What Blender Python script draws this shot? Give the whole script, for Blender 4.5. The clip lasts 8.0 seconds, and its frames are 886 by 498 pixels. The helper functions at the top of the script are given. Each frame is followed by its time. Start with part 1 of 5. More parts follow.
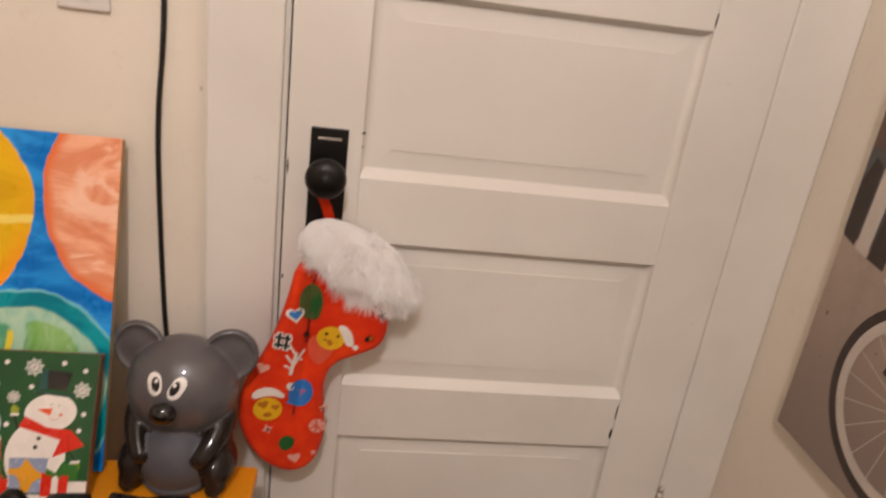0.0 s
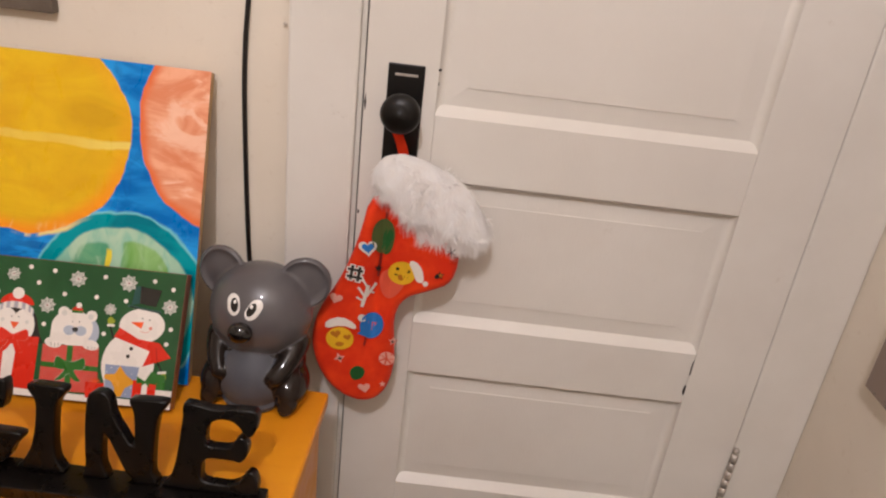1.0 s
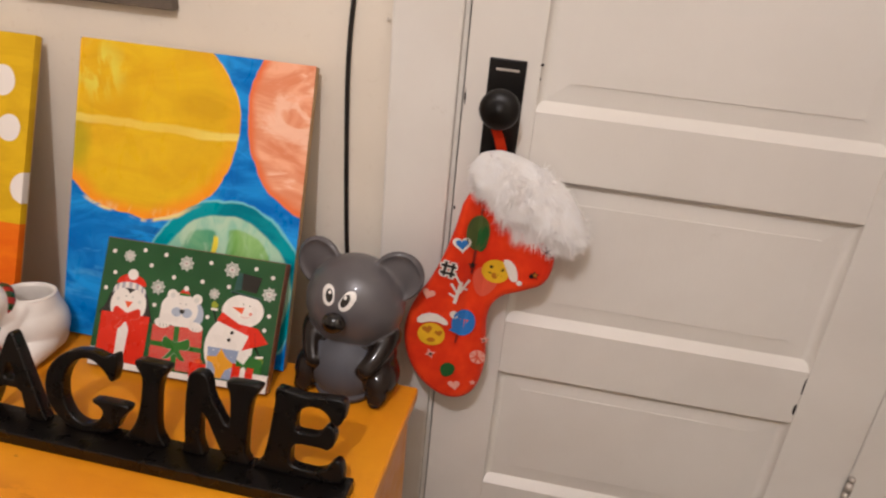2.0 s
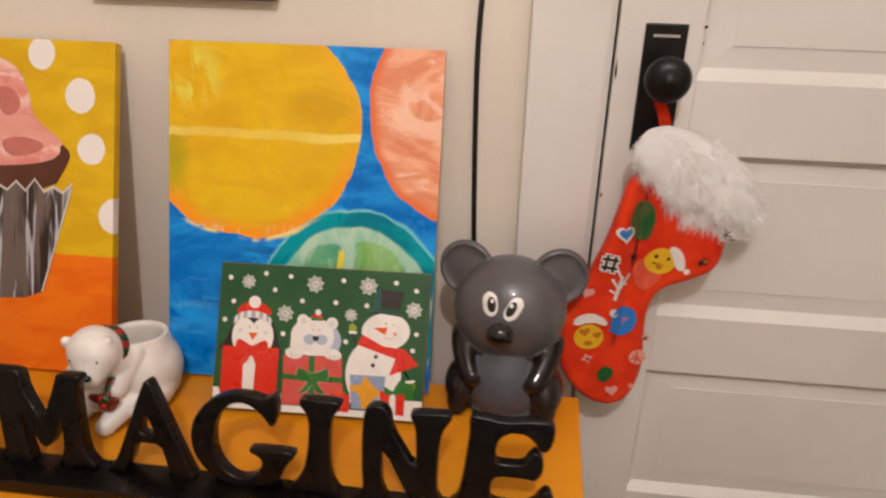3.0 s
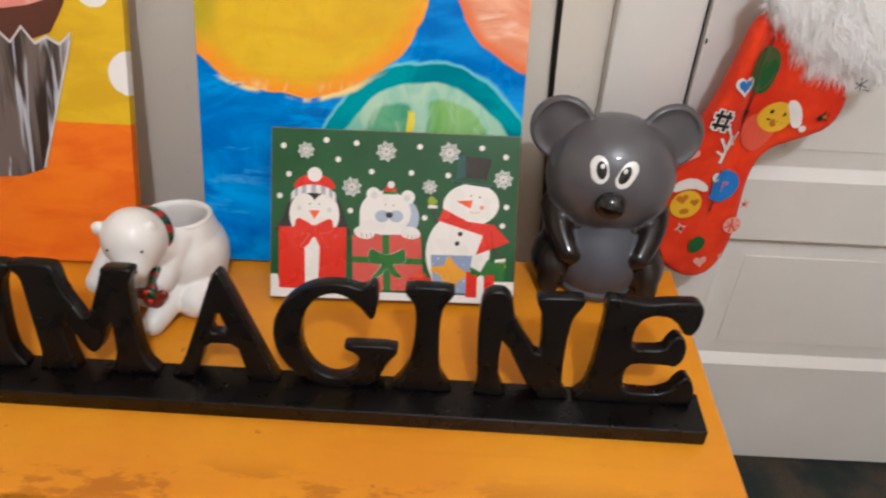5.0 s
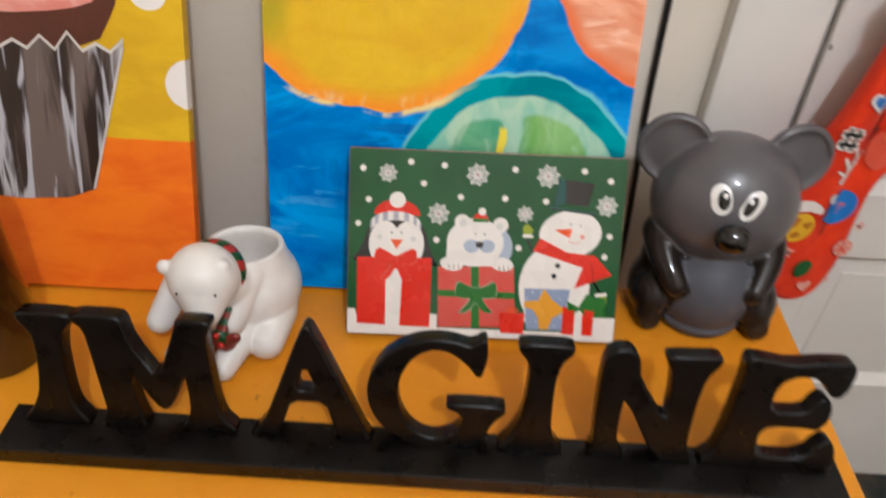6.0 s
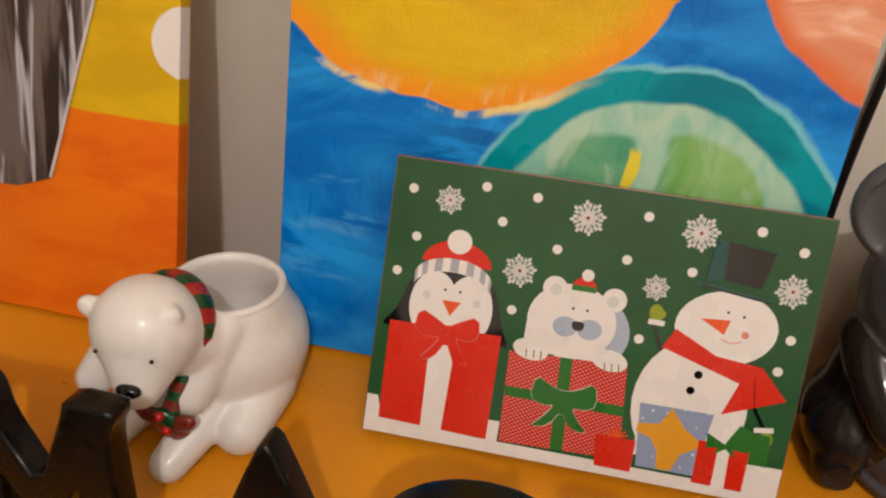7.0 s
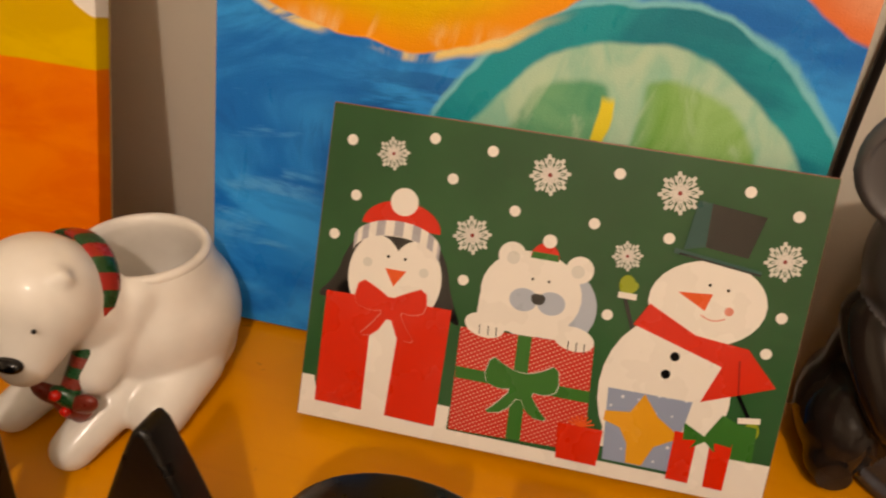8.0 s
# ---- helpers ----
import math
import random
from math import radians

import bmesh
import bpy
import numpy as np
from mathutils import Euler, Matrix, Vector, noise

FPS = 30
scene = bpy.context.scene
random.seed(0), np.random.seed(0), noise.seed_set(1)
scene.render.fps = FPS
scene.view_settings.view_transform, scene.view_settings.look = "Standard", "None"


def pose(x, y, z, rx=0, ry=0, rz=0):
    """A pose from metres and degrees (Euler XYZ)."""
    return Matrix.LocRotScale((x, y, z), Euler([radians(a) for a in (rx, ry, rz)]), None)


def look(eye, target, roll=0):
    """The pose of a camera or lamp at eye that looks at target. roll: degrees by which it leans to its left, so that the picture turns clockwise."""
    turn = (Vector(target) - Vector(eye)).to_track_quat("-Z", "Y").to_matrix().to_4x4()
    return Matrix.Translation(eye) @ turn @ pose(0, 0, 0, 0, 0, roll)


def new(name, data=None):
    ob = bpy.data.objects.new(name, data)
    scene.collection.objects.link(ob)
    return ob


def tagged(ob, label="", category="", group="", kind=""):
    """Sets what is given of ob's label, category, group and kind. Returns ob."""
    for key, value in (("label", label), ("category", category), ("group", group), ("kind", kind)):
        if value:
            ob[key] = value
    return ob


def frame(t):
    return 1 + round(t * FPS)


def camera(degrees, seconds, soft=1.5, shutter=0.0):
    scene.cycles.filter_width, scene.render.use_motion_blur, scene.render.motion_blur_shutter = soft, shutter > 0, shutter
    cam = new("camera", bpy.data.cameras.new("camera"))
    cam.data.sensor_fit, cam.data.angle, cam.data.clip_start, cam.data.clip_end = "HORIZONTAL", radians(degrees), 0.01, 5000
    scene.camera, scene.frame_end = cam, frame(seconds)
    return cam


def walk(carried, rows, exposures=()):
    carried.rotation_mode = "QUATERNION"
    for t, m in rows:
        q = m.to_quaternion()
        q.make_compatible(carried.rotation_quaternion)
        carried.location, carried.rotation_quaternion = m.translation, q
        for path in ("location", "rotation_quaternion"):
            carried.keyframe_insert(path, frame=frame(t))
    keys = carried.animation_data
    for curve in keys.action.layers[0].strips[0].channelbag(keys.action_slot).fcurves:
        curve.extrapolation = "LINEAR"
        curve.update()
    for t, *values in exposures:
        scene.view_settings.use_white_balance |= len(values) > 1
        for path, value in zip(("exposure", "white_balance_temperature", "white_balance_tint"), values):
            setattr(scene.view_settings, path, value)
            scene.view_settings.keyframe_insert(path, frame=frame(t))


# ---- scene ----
cam = camera(63.4, 8.0, soft=2.1, shutter=0.4)
PATH = [
    (0, (0.057, 0.15, 1.28), (0.339, 1.993, 0.556), 7.8),
    (0.5, (0.08, 0.143, 1.255), (0.195, 1.962, 0.432), 7.3),
    (1, (0.103, 0.127, 1.247), (0.121, 1.943, 0.408), 7.0),
    (1.2, (0.111, 0.123, 1.247), (0.094, 1.935, 0.401), 6.9),
    (2.3, (0.114, 0.144, 1.225), (-0.187, 1.92, 0.357), 5.1),
    (2.5, (0.043, 0.14, 1.209), (-0.228, 1.922, 0.341), 5.1),
    (3, (-0.154, 0.204, 1.176), (-0.344, 1.998, 0.312), 1.2),
    (3.5, (-0.242, 0.275, 1.151), (-0.334, 2.032, 0.2), -0.5),
    (4, (-0.249, 0.337, 1.104), (-0.337, 2.009, 0.01), 0.2),
    (4.2, (-0.244, 0.343, 1.11), (-0.31, 1.984, -0.031), 1.6),
    (5.3, (-0.422, 0.295, 1.1), (-0.368, 1.91, -0.079), 3.3),
    (5.5, (-0.456, 0.308, 1.106), (-0.364, 1.906, -0.092), 3.8),
    (6, (-0.455, 0.416, 1.111), (-0.45, 1.974, -0.144), 3.2),
    (6.5, (-0.439, 0.56, 1.029), (-0.647, 2.161, -0.152), 3.6),
    (7, (-0.451, 0.643, 0.971), (-0.706, 2.211, -0.244), 4.3),
    (7.5, (-0.445, 0.669, 0.934), (-0.721, 2.214, -0.306), 4.1),
    (8, (-0.416, 0.69, 0.923), (-0.691, 2.234, -0.319), 4.4),
]
EXPOSURES = [(0.0, -0.13, 5980, 12), (1.0, 0.0, 5630, 11), (2.5, 0.0, 5640, 9), (3.5, 0.04, 5760, 8), (4.0, 0.18, 5280, 5), (5.5, 0.16, 5020, 2), (6.5, 0.1, 5180, 2), (7.0, -0.1, 5800, 7), (7.5, -0.13, 6600, 9), (8.0, -0.13, 7200, 9)]
walk(cam, [(t, look(eye, target, roll)) for t, eye, target, roll in PATH], EXPOSURES)

# ---- light ----
world = bpy.data.worlds.new("world")
scene.world = world
world.use_nodes = True
world.node_tree.nodes["Background"].inputs[0].default_value = (1.0, 0.86, 0.7, 1)
world.node_tree.nodes["Background"].inputs[1].default_value = 0.02

LAMPS = ((-0.07, -0.55, 2.40, 74),)
for *spot, watts in LAMPS:
    bulb = bpy.data.lights.new("ceiling_bulb", "POINT")
    bulb.energy, bulb.color, bulb.shadow_soft_size = watts, (1.0, 0.86, 0.78), 0.04
    new("ceiling_bulb", bulb).location = spot

# ---- materials ----


def hexa(h):
    """Linear colour of an sRGB hex code."""
    v = [int(h[i:i + 2], 16) / 255 for i in (0, 2, 4)]
    return (*[a / 12.92 if a <= 0.04045 else ((a + 0.055) / 1.055) ** 2.4 for a in v], 1)


class Mat:
    """A small builder for node materials."""

    def __init__(self, name, rough=0.5, metal=0.0, coat=0.0, spec=0.5):
        self.m = bpy.data.materials.new(name)
        self.m.use_nodes = True
        self.t = self.m.node_tree
        self.b = self.t.nodes["Principled BSDF"]
        self.b.inputs["Roughness"].default_value = rough
        self.b.inputs["Metallic"].default_value = metal
        self.b.inputs["Coat Weight"].default_value = coat
        self.b.inputs["Coat Roughness"].default_value = 0.06
        self.b.inputs["Specular IOR Level"].default_value = spec
        self.co = self.t.nodes.new("ShaderNodeTexCoord").outputs["Object"]

    def put(self, socket, v):
        if isinstance(v, bpy.types.NodeSocket):
            self.t.links.new(v, socket)
        else:
            socket.default_value = v

    def math(self, op, a, b=0.0, clamp=False):
        n = self.t.nodes.new("ShaderNodeMath")
        n.operation, n.use_clamp = op, clamp
        self.put(n.inputs[0], a), self.put(n.inputs[1], b)
        return n.outputs[0]

    def vec(self, op, a, b):
        n = self.t.nodes.new("ShaderNodeVectorMath")
        n.operation = op
        self.put(n.inputs[0], a), self.put(n.inputs[1], b)
        return n.outputs["Value"] if op == "LENGTH" else n.outputs["Vector"]

    def xyz(self, v=None):
        n = self.t.nodes.new("ShaderNodeSeparateXYZ")
        self.put(n.inputs[0], v or self.co)
        return n.outputs

    def noise(self, scale, detail=3, stretch=(1, 1, 1), turn=(0, 0, 0), rough=0.55, warp=0.0):
        n = self.t.nodes.new("ShaderNodeMapping")
        n.inputs["Scale"].default_value = stretch
        n.inputs["Rotation"].default_value = [radians(a) for a in turn]
        self.put(n.inputs["Vector"], self.co)
        k = self.t.nodes.new("ShaderNodeTexNoise")
        k.inputs["Scale"].default_value, k.inputs["Detail"].default_value = scale, detail
        k.inputs["Roughness"].default_value, k.inputs["Distortion"].default_value = rough, warp
        self.put(k.inputs["Vector"], n.outputs[0])
        return k.outputs["Fac"]

    def span(self, v, a, b, c=0.0, d=1.0):
        n = self.t.nodes.new("ShaderNodeMapRange")
        n.interpolation_type = "SMOOTHSTEP"
        self.put(n.inputs[0], v)
        for i, x in zip((1, 2, 3, 4), (a, b, c, d)):
            n.inputs[i].default_value = x
        return n.outputs[0]

    def mix(self, f, a, b, mode="MIX"):
        n = self.t.nodes.new("ShaderNodeMix")
        n.data_type, n.blend_type = "RGBA", mode
        self.put(n.inputs[0], f), self.put(n.inputs[6], a), self.put(n.inputs[7], b)
        return n.outputs[2]

    def bump(self, h, strength=0.2, dist=0.002):
        n = self.t.nodes.new("ShaderNodeBump")
        n.inputs["Strength"].default_value, n.inputs["Distance"].default_value = strength, dist
        self.put(n.inputs["Height"], h)
        self.put(self.b.inputs["Normal"], n.outputs[0])

    def base(self, c):
        self.put(self.b.inputs["Base Color"], c)
        return self

    def oval(self, p, cx, cz, a, b):
        """Distance from an oval's centre, 1 on its outline."""
        s = self.xyz(p)
        dx = self.math("DIVIDE", self.math("SUBTRACT", s[0], cx), a)
        dz = self.math("DIVIDE", self.math("SUBTRACT", s[2], cz), b)
        return self.math("SQRT", self.math("ADD", self.math("MULTIPLY", dx, dx), self.math("MULTIPLY", dz, dz)))


def plain(name, h, rough=0.5, vary=0.12, scale=30, bump=0.0, bscale=300, dist=0.001, **kw):
    """One colour with broad and fine variation, and fine relief."""
    m = Mat(name, rough, **kw)
    c = hexa(h)
    dark = tuple(x * (1 - vary) for x in c[:3]) + (1,)
    f = m.math("ADD", m.math("MULTIPLY", m.noise(scale, 4), 0.7), m.math("MULTIPLY", m.noise(scale * 9, 2), 0.3))
    m.base(m.mix(m.span(f, 0.3, 0.7), dark, c))
    m.put(m.b.inputs["Roughness"], m.span(m.noise(scale * 2, 3), 0.3, 0.7, rough * 0.85, min(1, rough * 1.15)))
    if bump:
        m.bump(m.noise(bscale, 3), bump, dist)
    return m.m


def wall_paint():
    m = Mat("wall_paint", 0.6)
    big, fine = m.noise(2.2, 5), m.noise(60, 3)
    c = m.mix(m.span(big, 0.3, 0.7), hexa("ded4c3"), hexa("e7dece"))
    c = m.mix(m.span(fine, 0.62, 0.75, 0, 0.25), c, hexa("cdbfa8"))
    m.base(c)
    m.bump(m.math("ADD", m.noise(170, 4), m.math("MULTIPLY", big, 2.0)), 0.18, 0.0015)
    return m.m


def door_paint():
    m = Mat("door_paint", 0.42)
    big, fine = m.noise(3.0, 5), m.noise(90, 3, stretch=(4, 4, 0.6))
    c = m.mix(m.span(big, 0.3, 0.7), hexa("d9d4cb"), hexa("e3dfd7"))
    c = m.mix(m.span(m.noise(14, 6, rough=0.7), 0.66, 0.74, 0, 0.35), c, hexa("bfb5a6"))
    m.base(c)
    m.bump(m.math("ADD", fine, m.noise(11, 3)), 0.16, 0.0016)
    return m.m


def table_wood():
    m = Mat("orange_paint", 0.36, spec=0.35)
    grain = m.noise(9, 6, stretch=(1, 9, 9), rough=0.65)
    c = m.mix(m.span(m.noise(3.5, 4), 0.3, 0.7), hexa("d28306"), hexa("de960c"))
    c = m.mix(m.span(grain, 0.5, 0.8, 0, 0.35), c, hexa("c57408"))
    s = m.xyz()
    # scuffs along the front edge, down to the brown wood
    near = m.span(s[1], -0.24, -0.195, 1, 0)
    worn = m.math("MULTIPLY", near, m.span(m.noise(17, 6, stretch=(0.55, 1.2, 1), rough=0.7), 0.49, 0.56))
    c = m.mix(m.math("MULTIPLY", worn, 0.5), c, hexa("8a4508"))
    spots = m.span(m.noise(55, 2), 0.72, 0.77, 0, 0.5)
    c = m.mix(spots, c, hexa("80440c"))
    m.base(c)
    m.put(m.b.inputs["Roughness"], m.span(m.noise(18, 4), 0.3, 0.7, 0.28, 0.48))
    m.bump(m.math("ADD", grain, m.math("MULTIPLY", worn, 0.8)), 0.12, 0.001)
    return m.m


def carpet():
    m = Mat("dark_carpet", 0.95)
    c = m.mix(m.span(m.noise(7, 4), 0.4, 0.6), hexa("1f2a26"), hexa("4a4032"))
    c = m.mix(m.span(m.noise(420, 2), 0.45, 0.65, 0, 0.6), c, hexa("151411"))
    m.base(c)
    m.bump(m.noise(500, 2), 0.6, 0.004)
    return m.m


def citrus_paint():
    """Acrylic painting of citrus slices; local x across, z up."""
    m = Mat("citrus_painting", 0.34, spec=0.22)
    wob = m.t.nodes.new("ShaderNodeTexNoise")
    wob.inputs["Scale"].default_value, wob.inputs["Detail"].default_value = 16, 3
    m.put(wob.inputs["Vector"], m.co)
    off = m.vec("MULTIPLY", m.vec("SUBTRACT", wob.outputs["Color"], (0.5, 0.5, 0.5)), (0.018, 0.018, 0.018))
    p = m.vec("MULTIPLY", m.vec("ADD", m.co, off), (1.022, 1, 1))
    s = m.xyz(p)
    brush = m.noise(9, 4, stretch=(1, 1, 2.2), turn=(0, 50, 0), rough=0.55, warp=1.2)
    brush2 = m.noise(13, 4, stretch=(2.4, 1, 1), turn=(0, -30, 0), rough=0.55, warp=1.0)
    # blue ground
    c = m.mix(m.span(brush, 0.34, 0.66), hexa("0a6cc2"), hexa("2f98e6"))
    c = m.mix(m.span(brush2, 0.58, 0.75, 0, 0.5), c, hexa("0a50a0"))
    drag = m.noise(5, 5, stretch=(1, 1, 5), turn=(0, 48, 0), rough=0.65, warp=0.3)
    c = m.mix(m.math("MULTIPLY", m.span(drag, 0.5, 0.58, 0, 0.75), m.span(m.oval(p, 0.16, 0.13, 0.085, 0.10), 0.5, 1.1, 1, 0)), c, hexa("0a4a9a"))
    c = m.mix(m.math("MULTIPLY", m.span(drag, 0.36, 0.44, 0.6, 0), m.span(m.oval(p, 0.03, 0.13, 0.06, 0.12), 0.5, 1.1, 1, 0)), c, hexa("5aaae6"))
    # lime slice: dark rim, pale pith, green flesh
    d = m.oval(p, 0.283, 0.122, 0.14, 0.14)
    teal = m.mix(m.span(brush, 0.35, 0.65), hexa("067a8c"), hexa("1597a2"))
    c = m.mix(m.span(m.math("ADD", d, m.math("MULTIPLY", brush2, 0.05)), 1.01, 1.04, 1, 0), c, hexa("79c3cf"))
    c = m.mix(m.span(d, 0.965, 0.985, 1, 0), c, teal)
    pith = m.mix(m.span(brush2, 0.35, 0.65), hexa("8cc4ac"), hexa("b4d2b6"))
    c = m.mix(m.span(d, 0.80, 0.835, 1, 0), c, pith)
    dx, dz = m.math("SUBTRACT", s[0], 0.273), m.math("SUBTRACT", s[2], 0.105)
    ang = m.math("ARCTAN2", dx, dz)
    wedge = m.math("ABSOLUTE", m.math("SUBTRACT", m.math("FRACT", m.math("DIVIDE", m.math("ADD", ang, 6.2832), 1.0472)), 0.5))
    rr = m.math("MULTIPLY", d, 0.14)
    flesh = m.math("MULTIPLY", m.span(wedge, 0.36, 0.42, 1, 0), m.span(m.math("ADD", rr, m.math("MULTIPLY", wedge, 0.03)), 0.098, 0.105, 1, 0))
    green = m.mix(m.span(m.noise(15, 4, warp=1.0), 0.35, 0.65), hexa("4f9a76"), hexa("74b083"))
    green = m.mix(m.span(s[0], 0.27, 0.30), green, m.mix(m.span(brush2, 0.35, 0.65), hexa("76ab52"), hexa("98c47c")))
    c = m.mix(flesh, c, green)
    pale = m.math("MULTIPLY", m.span(m.noise(10, 4, stretch=(3, 1, 1), turn=(0, 30, 0), warp=1.5), 0.56, 0.72, 0, 0.5), m.span(d, 0.75, 0.8, 1, 0))
    c = m.mix(pale, c, hexa("bcd6b4"))
    tick = m.math("MULTIPLY", m.span(s[2], 0.158, 0.166),  m.math("MULTIPLY", m.span(m.math("ABSOLUTE", m.math("SUBTRACT", s[0], 0.262)), 0.003, 0.005, 1, 0), m.span(s[2], 0.196, 0.203, 1, 0)))
    c = m.mix(tick, c, hexa("e8d63a"))
    # pink orange slice
    d = m.oval(p, 0.43, 0.405, 0.136, 0.162)
    oc = m.mix(m.span(brush, 0.36, 0.64), hexa("de8a60"), hexa("f0b08c"))
    oc = m.mix(m.span(d, 0.86, 0.97), oc, hexa("e2743c"))
    rays = m.noise(9, 4, stretch=(1, 1, 2.5), turn=(0, -35, 0), warp=1.8)
    oc = m.mix(m.math("MULTIPLY", m.span(rays, 0.48, 0.66, 0, 0.75), m.span(d, 0.84, 0.93, 1, 0)), oc, hexa("f7cdb0"))
    c = m.mix(m.span(d, 0.975, 0.995, 1, 0), c, oc)
    # lemon slice
    d = m.oval(p, 0.118, 0.368, 0.170, 0.158)
    c = m.mix(m.math("MULTIPLY", m.span(d, 1.01, 1.04, 1, 0), m.math("MULTIPLY", m.span(s[2], 0.22, 0.25, 1, 0), m.span(brush, 0.45, 0.55))), c, hexa("f2d68a"))
    yc = m.mix(m.span(brush, 0.25, 0.75), hexa("dca900"), hexa("e8be00"))
    yc = m.mix(m.span(brush2, 0.5, 0.8, 0, 0.45), yc, hexa("cfa500"))
    low = m.math("MULTIPLY", m.span(d, 0.80, 0.98), m.span(s[2], 0.27, 0.36, 1, 0.25))
    yc = m.mix(low, yc, hexa("f59a10"))
    yc = m.mix(m.math("MULTIPLY", m.span(brush2, 0.5, 0.66, 0, 0.8), m.span(s[2], 0.215, 0.235, 1, 0)), yc, hexa("f3d9a0"))
    shade = m.oval(p, 0.225, 0.40, 0.055, 0.03)
    yc = m.mix(m.math("MULTIPLY", m.span(shade, 0.5, 1.3, 0.5, 0), m.span(brush, 0.4, 0.6)), yc, hexa("c08a00"))
    side = m.oval(p, 0.0, 0.32, 0.03, 0.05)
    yc = m.mix(m.span(side, 0.4, 1.3, 0.6, 0), yc, hexa("9a9a10"))
    top = m.oval(p, 0.035, 0.435, 0.05, 0.05)
    yc = m.mix(m.math("MULTIPLY", m.span(top, 0.4, 1.2, 0.8, 0), m.span(brush2, 0.42, 0.55)), yc, hexa("e3d84e"))
    band = m.span(m.math("ABSOLUTE", m.math("SUBTRACT", s[2], 0.359)), 0.004, 0.009, 0.8, 0)
    yc = m.mix(m.math("MULTIPLY", band, m.span(m.math("ABSOLUTE", m.math("SUBTRACT", s[0], 0.115)), 0.05, 0.16, 0.5, 1)), yc, hexa("f2dc70"))
    c = m.mix(m.span(d, 0.985, 1.0, 1, 0), c, yc)
    m.base(c)
    weave = m.math("ADD", m.noise(900, 1), m.math("MULTIPLY", m.math("ADD", brush, brush2), 2.5))
    m.bump(weave, 0.25, 0.0012)
    m.put(m.b.inputs["Roughness"], m.span(brush2, 0.3, 0.7, 0.26, 0.45))
    return m.m


def cupcake_ground():
    """Yellow over orange, with white dots."""
    m = Mat("dotted_painting", 0.42, spec=0.2)
    brush = m.noise(12, 5, stretch=(1, 1, 2.5), turn=(0, 20, 0), warp=0.6)
    s = m.xyz()
    yc = m.mix(m.span(brush, 0.35, 0.65), hexa("d4a800"), hexa("e0b600"))
    oc = m.mix(m.span(brush, 0.35, 0.65), hexa("e46800"), hexa("ee7a02"))
    edge = m.math("ADD", s[2], m.math("MULTIPLY", m.noise(25, 2), 0.003))
    c = m.mix(m.span(edge, 0.1765, 0.1785), oc, yc)
    wob = m.t.nodes.new("ShaderNodeTexNoise")
    wob.inputs["Scale"].default_value = 30
    m.put(wob.inputs["Vector"], m.co)
    p = m.vec("ADD", m.co, m.vec("MULTIPLY", m.vec("SUBTRACT", wob.outputs["Color"], (0.5, 0.5, 0.5)), (0.006, 0.006, 0.006)))
    for u, v, r in ((0.87, 0.84, 0.0235), (0.915, 0.685, 0.0215), (1.005, 0.488, 0.0245), (0.724, 0.958, 0.021), (0.2, 0.84, 0.023), (0.1, 0.62, 0.022), (0.36, 0.95, 0.021), (0.06, 0.45, 0.022)):
        c = m.mix(m.span(m.oval(p, u * 0.402, v * 0.484, r, r * 1.08), 0.94, 1.0, 1, 0), c, hexa("ece4dc"))
    m.base(c)
    m.bump(m.math("ADD", m.noise(900, 1), m.math("MULTIPLY", brush, 2)), 0.2, 0.001)
    return m.m


def streaked(name, a, b, c3, sc, stretch, rough=0.4, turn=(0, 0, 0)):
    """Two paints and a pale one in long strokes."""
    m = Mat(name, rough)
    f = m.noise(sc, 4, stretch=stretch, turn=turn, rough=0.6, warp=0.5)
    g = m.noise(sc * 1.7, 3, stretch=stretch, turn=turn, warp=0.8)
    c = m.mix(m.span(f, 0.42, 0.56), hexa(a), hexa(b))
    m.base(m.mix(m.span(g, 0.53, 0.62, 0, 0.9), c, hexa(c3)))
    m.bump(f, 0.2, 0.001)
    return m.m


WALL, DOOR, TABLE, CARPET = wall_paint(), door_paint(), table_wood(), carpet()
CEIL = plain("ceiling_paint", "e8e2d8", 0.8, 0.06, 2)
CITRUS, DOTTED = citrus_paint(), cupcake_ground()
CANVAS = plain("bare_canvas", "c9a878", 0.85, 0.2, 40, 0.3, 900)
BLACKWOOD = plain("black_painted_wood", "080504", 0.3, 0.35, 25, 0.14, 220, 0.001, spec=0.3)
IRON = plain("black_iron", "0d0a08", 0.42, 0.4, 60, 0.35, 240, 0.001, metal=0.3)
# near-black colour that stands for shade in the door gap and key hole
GAP = plain("gap_shade", "0d0a08", 0.9)
CABLE = plain("black_cable", "120c09", 0.45)
CHIP = plain("bare_dark_wood", "2c1c12", 0.8, 0.4)
STEEL = plain("painted_steel", "cfc6bb", 0.35, 0.3, 90, metal=0.4)

# ---- building helpers ----


def obj(name, bm, mats, parent=None, label="", smooth=False):
    me = bpy.data.meshes.new(name)
    bm.normal_update()
    bm.to_mesh(me)
    bm.free()
    for m in (mats if isinstance(mats, (list, tuple)) else [mats]):
        me.materials.append(m)
    if smooth:
        me.shade_smooth()
    ob = new(name, me)
    ob.parent = parent
    if label:
        ob["label"] = label
    return ob


def part(name, bm, material, parent, label="", smooth=False):
    return obj(name, bm, material, parent, label, smooth)


def thing(name, m, label, category, group="", kind=""):
    ob = new(name)
    ob.empty_display_size = 0.02
    ob.matrix_basis = m
    return tagged(ob, label, category, group, kind)


